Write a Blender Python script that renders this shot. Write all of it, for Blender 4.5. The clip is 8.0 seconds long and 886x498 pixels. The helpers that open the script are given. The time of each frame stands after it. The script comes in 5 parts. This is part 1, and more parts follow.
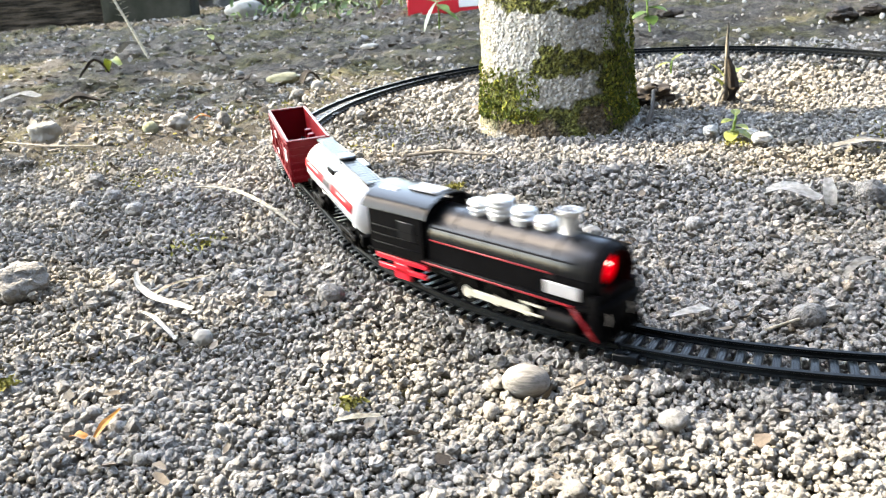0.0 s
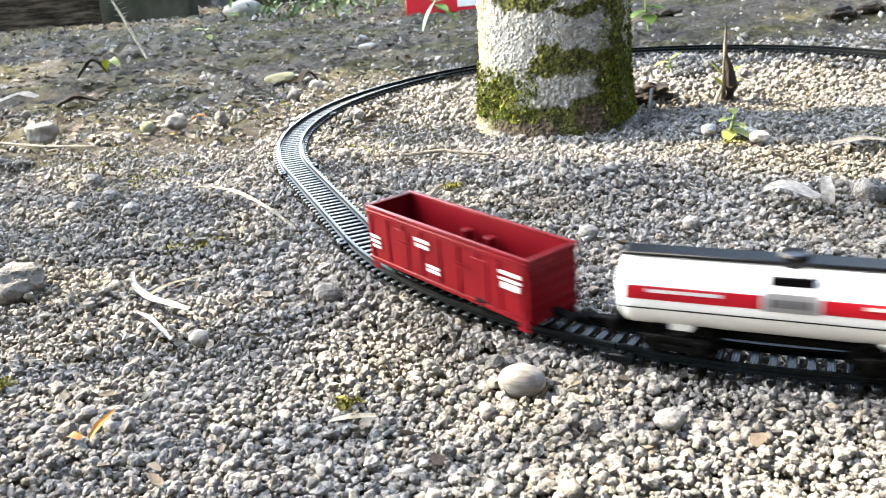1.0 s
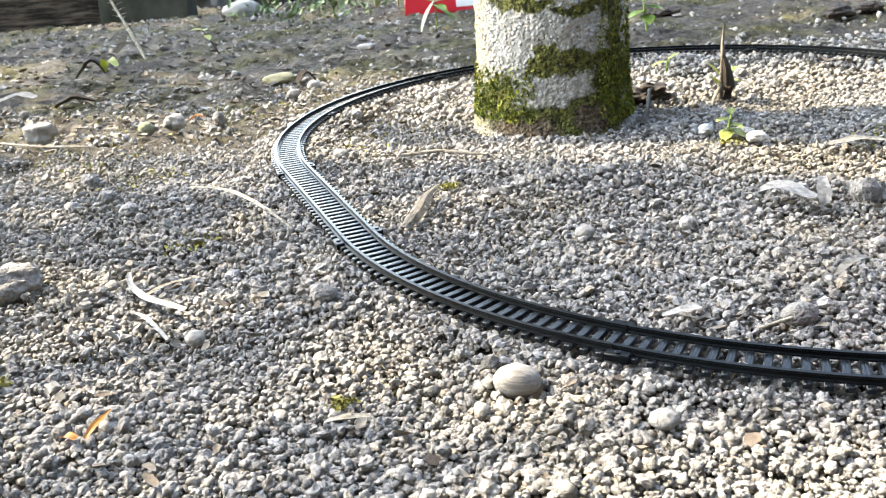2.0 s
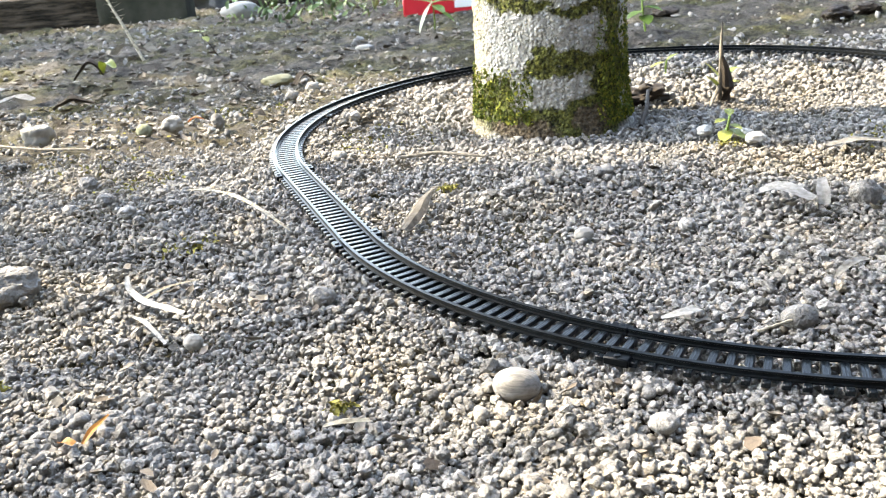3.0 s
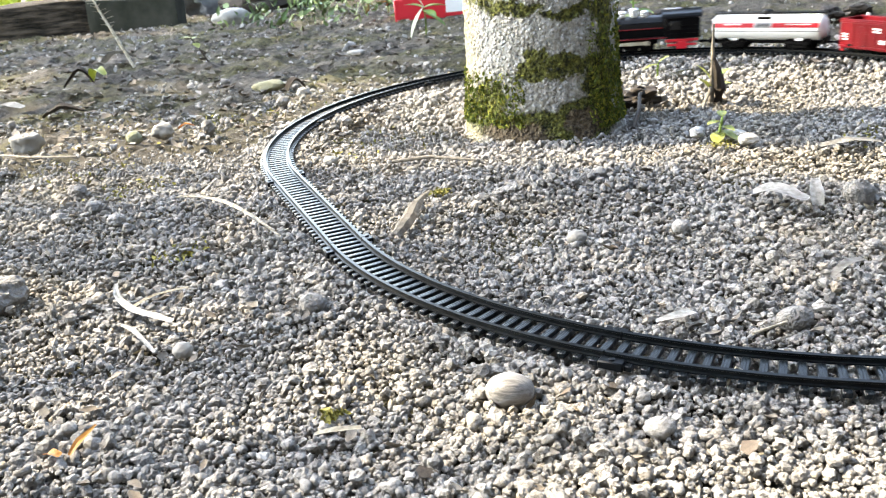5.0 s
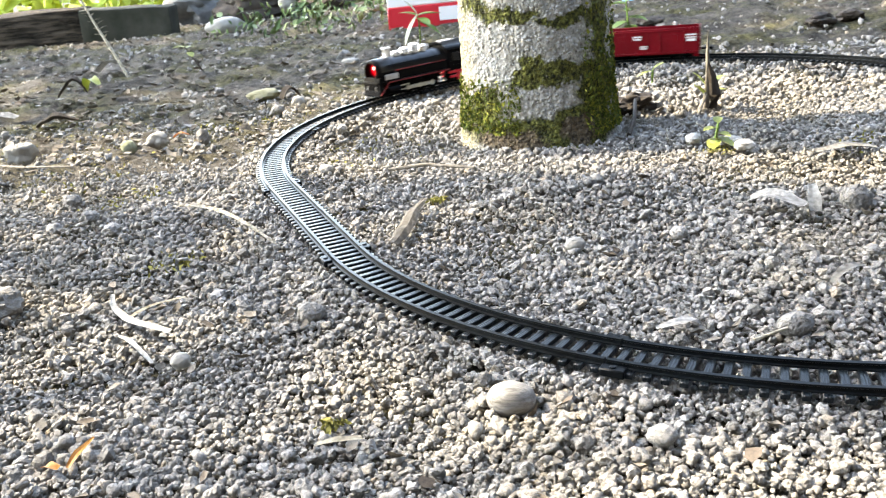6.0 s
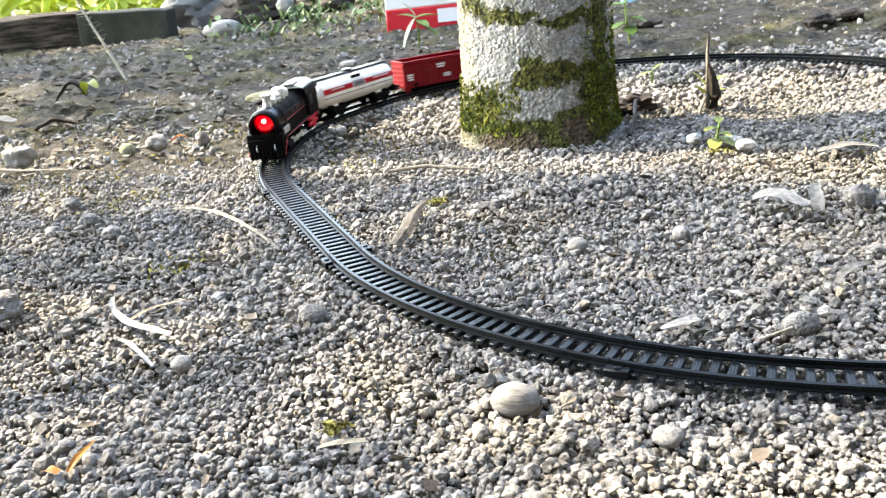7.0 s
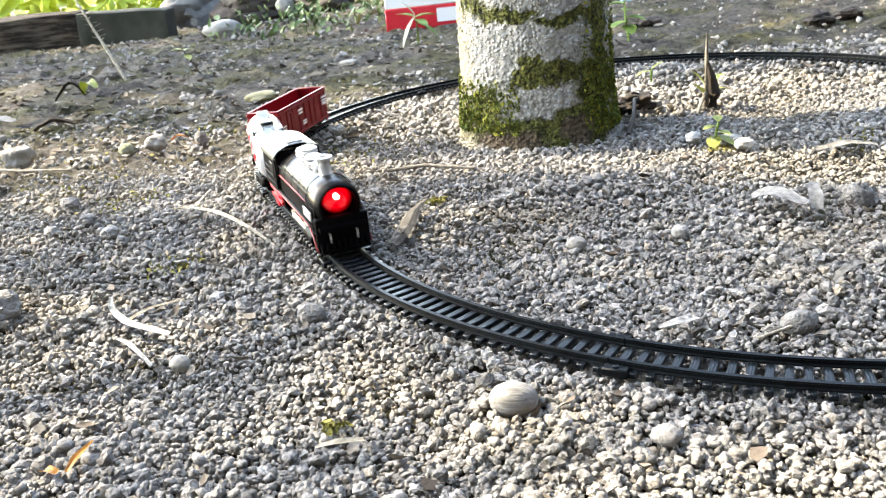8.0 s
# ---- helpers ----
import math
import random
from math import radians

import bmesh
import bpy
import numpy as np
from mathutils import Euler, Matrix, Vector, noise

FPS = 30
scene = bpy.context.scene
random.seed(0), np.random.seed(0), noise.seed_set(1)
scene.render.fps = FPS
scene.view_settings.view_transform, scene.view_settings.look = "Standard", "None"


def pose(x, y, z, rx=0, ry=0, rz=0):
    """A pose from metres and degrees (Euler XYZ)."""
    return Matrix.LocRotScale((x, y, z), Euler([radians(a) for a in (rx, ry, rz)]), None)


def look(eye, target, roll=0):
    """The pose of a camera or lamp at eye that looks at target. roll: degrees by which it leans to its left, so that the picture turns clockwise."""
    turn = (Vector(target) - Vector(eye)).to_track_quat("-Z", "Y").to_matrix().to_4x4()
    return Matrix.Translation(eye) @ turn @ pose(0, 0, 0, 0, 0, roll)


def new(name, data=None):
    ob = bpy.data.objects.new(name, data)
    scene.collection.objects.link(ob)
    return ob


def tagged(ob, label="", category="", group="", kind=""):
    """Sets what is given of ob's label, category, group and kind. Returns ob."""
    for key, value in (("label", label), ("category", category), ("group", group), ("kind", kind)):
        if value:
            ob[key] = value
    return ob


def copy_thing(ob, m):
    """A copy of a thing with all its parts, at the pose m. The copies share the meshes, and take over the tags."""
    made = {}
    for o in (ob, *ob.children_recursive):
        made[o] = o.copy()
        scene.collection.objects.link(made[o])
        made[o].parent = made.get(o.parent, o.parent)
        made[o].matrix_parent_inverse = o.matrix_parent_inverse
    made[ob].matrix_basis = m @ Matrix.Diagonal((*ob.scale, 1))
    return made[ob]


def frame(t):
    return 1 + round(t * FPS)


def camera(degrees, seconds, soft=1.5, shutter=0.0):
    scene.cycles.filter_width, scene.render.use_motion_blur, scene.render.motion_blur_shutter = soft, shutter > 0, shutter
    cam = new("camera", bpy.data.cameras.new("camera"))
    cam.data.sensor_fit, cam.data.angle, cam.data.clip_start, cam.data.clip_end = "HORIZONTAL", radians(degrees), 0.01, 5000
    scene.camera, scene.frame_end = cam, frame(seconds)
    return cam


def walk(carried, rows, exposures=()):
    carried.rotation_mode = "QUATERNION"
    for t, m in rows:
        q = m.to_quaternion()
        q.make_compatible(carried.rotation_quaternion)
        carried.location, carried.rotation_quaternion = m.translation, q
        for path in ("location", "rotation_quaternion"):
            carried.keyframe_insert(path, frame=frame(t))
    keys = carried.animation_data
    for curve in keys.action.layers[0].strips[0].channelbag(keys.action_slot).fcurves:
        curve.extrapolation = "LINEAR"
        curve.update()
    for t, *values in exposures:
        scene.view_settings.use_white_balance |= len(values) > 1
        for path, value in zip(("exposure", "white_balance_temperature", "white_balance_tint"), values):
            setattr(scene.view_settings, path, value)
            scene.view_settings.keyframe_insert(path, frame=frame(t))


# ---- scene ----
cam = camera(54.17, 8.0, soft=1.0, shutter=0.45)
PATH = [
    (0.0, pose(-0.00366, -0.00463, 0.19203, 69.058, 4.521, -1.448)),
    (0.5, pose(-0.00325, -0.00428, 0.19239, 69.034, 4.558, -1.476)),
    (1.0, pose(-0.00172, -0.00369, 0.19135, 69.040, 4.647, -1.490)),
    (1.5, pose(-0.00039, -0.00413, 0.19139, 69.036, 4.668, -1.513)),
    (3.0, pose(0.00051, -0.00248, 0.19226, 69.052, 4.808, -1.632)),
    (3.5, pose(-0.00000, -0.00000, 0.19321, 69.229, 4.920, -1.863)),
    (4.0, pose(0.00093, 0.00145, 0.19154, 69.272, 5.030, -1.961)),
    (4.5, pose(0.00204, 0.00164, 0.19026, 69.247, 5.103, -1.997)),
    (6.0, pose(-0.00058, 0.00339, 0.19014, 69.790, 5.402, -2.677)),
    (6.5, pose(-0.00215, 0.00525, 0.18923, 69.930, 5.525, -2.790)),
    (7.0, pose(-0.00232, 0.00576, 0.18856, 69.947, 5.602, -2.847)),
    (7.5, pose(-0.00218, 0.00586, 0.18774, 69.950, 5.671, -2.848)),
    (8.0, pose(-0.00149, 0.00581, 0.18837, 69.900, 5.715, -2.877)),
]
walk(cam, PATH, exposures=[(0.0, 4.50, 8200, 9), (8.0, 4.50, 8200, 9)])
cam.data.dof.use_dof = True
cam.data.dof.focus_distance = 0.42
cam.data.dof.aperture_fstop = 38.0

# ---- light ----
SUN_AZ = Vector((-0.906, 0.423, 0.0))          # towards the sun, along the ground
SUN_EL = radians(45)
world = bpy.data.worlds.new("sky")
scene.world = world
world.use_nodes = True
wn = world.node_tree.nodes
sky = wn.new("ShaderNodeTexSky")
sky.sky_type = "NISHITA"
sky.sun_disc = False
sky.sun_elevation = SUN_EL
sky.sun_rotation = math.atan2(SUN_AZ.x, SUN_AZ.y)
world.node_tree.links.new(sky.outputs[0], wn["Background"].inputs[0])
wn["Background"].inputs[1].default_value = 0.15
sun_dir = (SUN_AZ * math.cos(SUN_EL) + Vector((0, 0, math.sin(SUN_EL)))).normalized()
lamp = bpy.data.lights.new("sun", "SUN")
lamp.energy = 1.0
lamp.angle = radians(0.6)
lamp.color = (1.0, 0.94, 0.82)
sun = new("sun", lamp)
sun.matrix_world = look(sun_dir * 8, (0, 0, 0))

# ---- materials ----
def material(name, color, rough=0.7, metal=0.0, spec=0.5):
    m = bpy.data.materials.new(name)
    m.use_nodes = True
    b = m.node_tree.nodes["Principled BSDF"]
    b.inputs["Base Color"].default_value = (*color, 1)
    b.inputs["Roughness"].default_value = rough
    b.inputs["Metallic"].default_value = metal
    b.inputs["Specular IOR Level"].default_value = spec
    return m


def node(m, kind, **props):
    n = m.node_tree.nodes.new(kind)
    for k, v in props.items():
        n.inputs[k].default_value = v
    return n


def wire(m, a, b):
    m.node_tree.links.new(a, b)


def bsdf(m):
    return m.node_tree.nodes["Principled BSDF"]


def ramp(m, fac, stops):
    r = m.node_tree.nodes.new("ShaderNodeValToRGB")
    while len(r.color_ramp.elements) < len(stops):
        r.color_ramp.elements.new(0.5)
    for e, (p, c) in zip(r.color_ramp.elements, stops):
        e.position, e.color = p, (*c, 1) if len(c) == 3 else c
    wire(m, fac, r.inputs[0])
    return r.outputs[0]


def noise_tex(m, scale, detail=4, rough=0.55, space="Object"):
    tc = m.node_tree.nodes.new("ShaderNodeTexCoord")
    n = node(m, "ShaderNodeTexNoise", Scale=scale, Detail=detail, Roughness=rough)
    wire(m, tc.outputs[space], n.inputs["Vector"])
    return n


def mix(m, fac, a, b, blend="MIX"):
    x = m.node_tree.nodes.new("ShaderNodeMix")
    x.data_type, x.blend_type = "RGBA", blend
    for sock, v in ((x.inputs[0], fac), (x.inputs[6], a), (x.inputs[7], b)):
        if isinstance(v, (int, float)):
            sock.default_value = v
        elif isinstance(v, tuple):
            sock.default_value = (*v, 1)
        else:
            wire(m, v, sock)
    return x.outputs[2]


def bump(m, height, strength=0.3, distance=0.001):
    b = node(m, "ShaderNodeBump", Strength=strength, Distance=distance)
    wire(m, height, b.inputs["Height"])
    wire(m, b.outputs[0], bsdf(m).inputs["Normal"])


def spotted(name, dark, light, scale, rough=0.7, grain=900, strength=0.3, distance=0.0006, spec=0.4, metal=0.0):
    """A material of two tones in soft spots, with fine grain in its relief."""
    m = material(name, light, rough, metal, spec)
    a = noise_tex(m, scale, 5)
    wire(m, ramp(m, a.outputs[0], [(0.3, dark), (0.7, light)]), bsdf(m).inputs["Base Color"])
    g = noise_tex(m, grain, 3)
    bump(m, g.outputs[0], strength, distance)
    return m


def island_material(name, stops, rough, grain, strength, distance, tint=None, spec=0.25):
    m = material(name, stops[0][1], rough, 0, spec)
    geo = m.node_tree.nodes.new("ShaderNodeNewGeometry")
    c = ramp(m, geo.outputs["Random Per Island"], stops)
    n = noise_tex(m, 620, 5, 0.7)
    c = mix(m, 0.5, c, ramp(m, n.outputs[0], [(0.32, (0.22, 0.21, 0.20)), (0.54, (1, 1, 1))]), "MULTIPLY")
    if tint:
        big = noise_tex(m, tint[0], 3)
        c = mix(m, ramp(m, big.outputs[0], [(tint[2], (0, 0, 0)), (tint[2] + 0.16, (1, 1, 1))]), c, tint[1], "MULTIPLY")
    wire(m, c, bsdf(m).inputs["Base Color"])
    g = noise_tex(m, grain, 5, 0.7)
    bump(m, g.outputs[0], strength, distance)
    return m


M_GRAVEL = island_material("crumbly volcanic gravel", [(0.0, (0.170, 0.166, 0.158)), (0.45, (0.245, 0.240, 0.230)), (0.90, (0.310, 0.303, 0.290)),
                                                     (0.96, (0.310, 0.270, 0.215)), (1.0, (0.350, 0.342, 0.325))], 1.0, 520, 1.0, 0.0022,
                           (5, (1.0, 0.95, 0.86), 0.5), 0.03)
M_SOIL = material("dry grey soil", (0.2, 0.18, 0.16), 0.97, 0, 0.15)
_a = noise_tex(M_SOIL, 9, 7, 0.7)
_b = noise_tex(M_SOIL, 85, 7, 0.75)
_c = mix(M_SOIL, 0.55, ramp(M_SOIL, _a.outputs[0], [(0.38, (0.026, 0.023, 0.019)), (0.52, (0.070, 0.063, 0.053)), (0.68, (0.120, 0.108, 0.090))]),
         ramp(M_SOIL, _b.outputs[0], [(0.38, (0.012, 0.011, 0.009)), (0.62, (0.135, 0.124, 0.106))]))
_m = noise_tex(M_SOIL, 5.5, 7, 0.72)
wire(M_SOIL, mix(M_SOIL, ramp(M_SOIL, _m.outputs[0], [(0.46, (0, 0, 0)), (0.60, (0.85, 0.85, 0.85))]), _c,
                 ramp(M_SOIL, _b.outputs[0], [(0.38, (0.018, 0.018, 0.006)), (0.62, (0.110, 0.104, 0.042))])), bsdf(M_SOIL).inputs["Base Color"])
bump(M_SOIL, noise_tex(M_SOIL, 150, 8, 0.75).outputs[0], 1.0, 0.012)
M_LITTER = island_material("dry leaf litter", [(0.0, (0.0585, 0.0449, 0.0340)), (0.35, (0.1074, 0.0898, 0.0694)), (0.6, (0.1618, 0.1482, 0.1258)), (0.85, (0.0898, 0.0809, 0.0674)), (1.0, (0.2693, 0.2605, 0.2380))],
                           0.8, 300, 0.5, 0.001)
M_SPRIG = island_material("small green leaves", [(0.0, (0.050, 0.080, 0.028)), (0.5, (0.090, 0.145, 0.048)), (1.0, (0.180, 0.220, 0.090))], 0.55, 300, 0.3, 0.0005)
M_MOSS = island_material("moss", [(0.0, (0.051, 0.073, 0.014)), (0.6, (0.112, 0.141, 0.022)), (1.0, (0.292, 0.281, 0.044))], 0.9, 900, 0.5, 0.0006)
M_LICHEN = island_material("yellow moss", [(0.0, (0.110, 0.105, 0.026)), (1.0, (0.240, 0.220, 0.060))], 0.9, 700, 0.4, 0.0005)
M_CROWN = island_material("tree leaves", [(0.0, (0.05, 0.10, 0.02)), (1.0, (0.10, 0.18, 0.04))], 0.5, 60, 0.2, 0.001)
M_LEAFLIT = island_material("yellow-green leaves", [(0.0, (0.36, 0.44, 0.06)), (1.0, (0.56, 0.62, 0.12))], 0.5, 60, 0.2, 0.001)
M_TRACK = spotted("black moulded plastic", (0.0022, 0.0026, 0.0031), (0.0040, 0.0056, 0.0068), 60, 0.36, 500, 0.12, 0.0003, 0.09)
M_TIE = material("black wood-grained plastic", (0.0030, 0.0050, 0.0066), 0.34, 0, 0.28)
_w = M_TIE.node_tree.nodes.new("ShaderNodeTexWave")
_w.inputs["Scale"].default_value, _w.inputs["Distortion"].default_value, _w.inputs["Detail"].default_value = 260, 6, 3
_w.bands_direction = "X"
_t = M_TIE.node_tree.nodes.new("ShaderNodeTexCoord")
wire(M_TIE, _t.outputs["Object"], _w.inputs["Vector"])
bump(M_TIE, _w.outputs["Fac"], 0.35, 0.0004)
M_BLACK = spotted("satin black plastic", (0.0012, 0.0012, 0.0016), (0.0028, 0.0028, 0.0032), 80, 0.42, 700, 0.1, 0.0002, 0.035)
M_BOILER = spotted("gloss black plastic", (0.0020, 0.0020, 0.0024), (0.0036, 0.0042, 0.0054), 70, 0.28, 600, 0.08, 0.0002, 0.26)
M_UNDER = spotted("matt black plastic", (0.0012, 0.0012, 0.0012), (0.0024, 0.0024, 0.0024), 90, 0.6, 700, 0.2, 0.0003, 0.04)
M_SILVER = spotted("silver plated plastic", (0.48, 0.49, 0.50), (0.62, 0.63, 0.64), 120, 0.34, 400, 0.05, 0.0002, 0.4, 0.55)
M_ROD = spotted("cream plastic rod", (0.330, 0.310, 0.251), (0.422, 0.403, 0.343), 120, 0.4, 700, 0.1, 0.0002)
M_REDPAINT = spotted("bright red plastic", (0.4300, 0.0064, 0.0170), (0.5200, 0.0090, 0.0240), 60, 0.35, 700, 0.1, 0.0002)
M_REDLINE = spotted("dark red line", (0.15, 0.004, 0.008), (0.20, 0.006, 0.010), 60, 0.4, 700, 0.1, 0.0002)
M_INK = spotted("grey print", (0.08, 0.08, 0.085), (0.12, 0.12, 0.13), 200, 0.5)
M_GONDOLA = spotted("oxide red plastic", (0.1050, 0.0026, 0.0055), (0.1380, 0.0032, 0.0075), 40, 0.42, 800, 0.12, 0.0002, 0.10)
M_TANK = spotted("glossy white plastic", (0.5550, 0.5550, 0.5625), (0.6150, 0.6150, 0.6150), 50, 0.22, 800, 0.05, 0.0002)
M_GREYPLATE = spotted("light grey plastic", (0.2310, 0.2310, 0.2401), (0.2863, 0.2863, 0.2954), 90, 0.35, 800, 0.1, 0.0002)
M_WHITE = spotted("white print", (0.5400, 0.5250, 0.5250), (0.6150, 0.6000, 0.6000), 200, 0.5)
M_LENS = material("red headlamp lens", (0.035, 0.0, 0.001), 0.12, 0, 0.6)
bsdf(M_LENS).inputs["Emission Color"].default_value = (1.0, 0.0, 0.012, 1)
_t = M_LENS.node_tree.nodes.new("ShaderNodeTexCoord")
_d = M_LENS.node_tree.nodes.new("ShaderNodeVectorMath")
_d.operation = "DISTANCE"
_d.inputs[1].default_value = (0.0607, 0.0, 0.0450)
wire(M_LENS, _t.outputs["Object"], _d.inputs[0])
_e = node(M_LENS, "ShaderNodeMapRange", **{"From Min": 0.0015, "From Max": 0.0105, "To Min": 0.11, "To Max": 0.0})
wire(M_LENS, _d.outputs["Value"], _e.inputs[0])
wire(M_LENS, _e.outputs[0], bsdf(M_LENS).inputs["Emission Strength"])
M_LED = material("lit red lamp", (1, 0.3, 0.3), 0.3)
bsdf(M_LED).inputs["Emission Color"].default_value = (1.0, 0.22, 0.22, 1)
bsdf(M_LED).inputs["Emission Strength"].default_value = 1.2
M_STONE = spotted("grey river stone", (0.129, 0.124, 0.116), (0.208, 0.203, 0.193), 90, 0.95, 330, 1.0, 0.004, 0.1)
M_PALE = spotted("pale river stone", (0.150, 0.143, 0.126), (0.235, 0.228, 0.208), 60, 0.85, 400, 0.4, 0.0008)
M_DARKST = spotted("dark grey stone", (0.0585, 0.0585, 0.0585), (0.1050, 0.1050, 0.1050), 60, 0.85, 400, 0.5, 0.001)
M_YELLOWST = spotted("yellow-stained stone", (0.130, 0.120, 0.060), (0.260, 0.240, 0.150), 60, 0.9, 400, 0.5, 0.001)
M_OLIVE = spotted("mossy stone", (0.079, 0.092, 0.040), (0.198, 0.198, 0.145), 60, 0.9, 400, 0.5, 0.001)
M_NUT = material("weathered nut husk", (0.4, 0.37, 0.33), 0.8)
_t = M_NUT.node_tree.nodes.new("ShaderNodeTexCoord")
_g = M_NUT.node_tree.nodes.new("ShaderNodeMapping")
_g.inputs["Scale"].default_value = (0.12, 1.0, 1.0)
_g.inputs["Rotation"].default_value = (0.0, 0.35, 0.2)
wire(M_NUT, _t.outputs["Object"], _g.inputs["Vector"])
_w = node(M_NUT, "ShaderNodeTexNoise", Scale=750.0, Detail=4.0, Roughness=0.6)
wire(M_NUT, _g.outputs[0], _w.inputs["Vector"])
wire(M_NUT, mix(M_NUT, 0.55, ramp(M_NUT, _w.outputs["Fac"], [(0.36, (0.070, 0.066, 0.060)), (0.5, (0.165, 0.158, 0.148)), (0.66, (0.230, 0.223, 0.210))]),
                ramp(M_NUT, noise_tex(M_NUT, 90).outputs[0], [(0.3, (0.080, 0.076, 0.070)), (0.7, (0.190, 0.183, 0.170))])), bsdf(M_NUT).inputs["Base Color"])
bump(M_NUT, _w.outputs["Fac"], 0.7, 0.0008)
M_STRAW = spotted("dry straw", (0.150, 0.128, 0.086), (0.440, 0.405, 0.320), 260, 0.7, 600, 0.4, 0.0006)
M_PALELEAF = spotted("bleached dead leaf", (0.130, 0.122, 0.104), (0.290, 0.280, 0.255), 220, 0.75, 300, 0.4, 0.0006)
M_WHITELEAF = spotted("whitened dead leaf", (0.220, 0.212, 0.192), (0.450, 0.440, 0.410), 260, 0.75, 300, 0.5, 0.0008)
M_AMBER = spotted("amber dead leaf", (0.238, 0.086, 0.013), (0.409, 0.211, 0.033), 90, 0.5, 300, 0.4, 0.0006)
M_BROWN = spotted("brown rotten leaf", (0.015, 0.011, 0.008), (0.038, 0.028, 0.019), 80, 0.85, 300, 0.5, 0.001)
M_BARKCHIP = spotted("grey bark chip", (0.085, 0.074, 0.060), (0.190, 0.176, 0.152), 160, 0.85, 260, 0.7, 0.0012)
M_GREENLEAF = spotted("fresh green leaf", (0.106, 0.198, 0.026), (0.211, 0.304, 0.066), 60, 0.45, 200, 0.2, 0.0005)
M_WILT = spotted("pale wilted leaf", (0.238, 0.277, 0.185), (0.383, 0.409, 0.317), 60, 0.5, 200, 0.2, 0.0005)
M_LIME = spotted("lime sprout leaf", (0.198, 0.238, 0.040), (0.343, 0.363, 0.106), 90, 0.5, 200, 0.2, 0.0005)
M_BEAM = spotted("weathered brown timber", (0.0100, 0.0075, 0.0055), (0.0420, 0.0330, 0.0250), 30, 0.95, 120, 0.8, 0.003, 0.08)
_g = M_BEAM.node_tree.nodes.new("ShaderNodeMapping")
_g.inputs["Scale"].default_value = (0.10, 1.0, 1.0)
wire(M_BEAM, M_BEAM.node_tree.nodes.new("ShaderNodeTexCoord").outputs["Object"], _g.inputs["Vector"])
_w = node(M_BEAM, "ShaderNodeTexNoise", Scale=120.0, Detail=6.0, Roughness=0.65)
wire(M_BEAM, _g.outputs[0], _w.inputs["Vector"])
wire(M_BEAM, ramp(M_BEAM, _w.outputs["Fac"], [(0.36, (0.006, 0.005, 0.004)), (0.5, (0.030, 0.024, 0.018)), (0.68, (0.085, 0.068, 0.052))]), bsdf(M_BEAM).inputs["Base Color"])
bump(M_BEAM, _w.outputs["Fac"], 1.0, 0.008)
M_DARKWALL = spotted("dark light-blocking wall", (0.015, 0.014, 0.012), (0.035, 0.032, 0.028), 8, 0.9, 80, 0.5, 0.003)
M_BLOCK = spotted("green-stained concrete", (0.0150, 0.0158, 0.0110), (0.0420, 0.0420, 0.0340), 16, 0.95, 160, 0.6, 0.002, 0.08)
M_BOXRED = spotted("red printed card", (0.409, 0.010, 0.020), (0.495, 0.020, 0.033), 20, 0.4, 300, 0.1, 0.0005)
M_BOXWHITE = spotted("white printed card", (0.5920, 0.6000, 0.6160), (0.6720, 0.6800, 0.6880), 20, 0.4, 300, 0.1, 0.0005)
M_BLUE = spotted("sky-blue plastic", (0.066, 0.198, 0.363), (0.119, 0.277, 0.449), 20, 0.5, 300, 0.1, 0.0005)

M_BARK = material("lichen-covered bark", (0.5, 0.48, 0.44), 0.9, 0, 0.25)
_n1 = noise_tex(M_BARK, 190, 5, 0.7)
_lich = ramp(M_BARK, _n1.outputs[0], [(0.30, (0.09, 0.085, 0.072)), (0.44, (0.330, 0.325, 0.300)), (0.64, (0.480, 0.475, 0.455))])
_tc = M_BARK.node_tree.nodes.new("ShaderNodeTexCoord")
_sep = M_BARK.node_tree.nodes.new("ShaderNodeSeparateXYZ")
wire(M_BARK, _tc.outputs["Object"], _sep.inputs[0])


def math_of(m, kind, a, b):
    x = m.node_tree.nodes.new("ShaderNodeMath")
    x.operation = kind
    for sock, v in zip(x.inputs, (a, b)):
        if isinstance(v, (int, float)):
            sock.default_value = v
        else:
            wire(m, v, sock)
    return x.outputs[0]


def add(m, a, b):
    return math_of(m, "ADD", a, b)


_wob = noise_tex(M_BARK, 38, 6, 0.68)
_sway = M_BARK.node_tree.nodes.new("ShaderNodeVectorMath")
_sway.operation = "MULTIPLY_ADD"
_sway.inputs[1].default_value = (0.040, 0.0, 0.040)
wire(M_BARK, _wob.outputs["Color"], _sway.inputs[0])
wire(M_BARK, _tc.outputs["Object"], _sway.inputs[2])


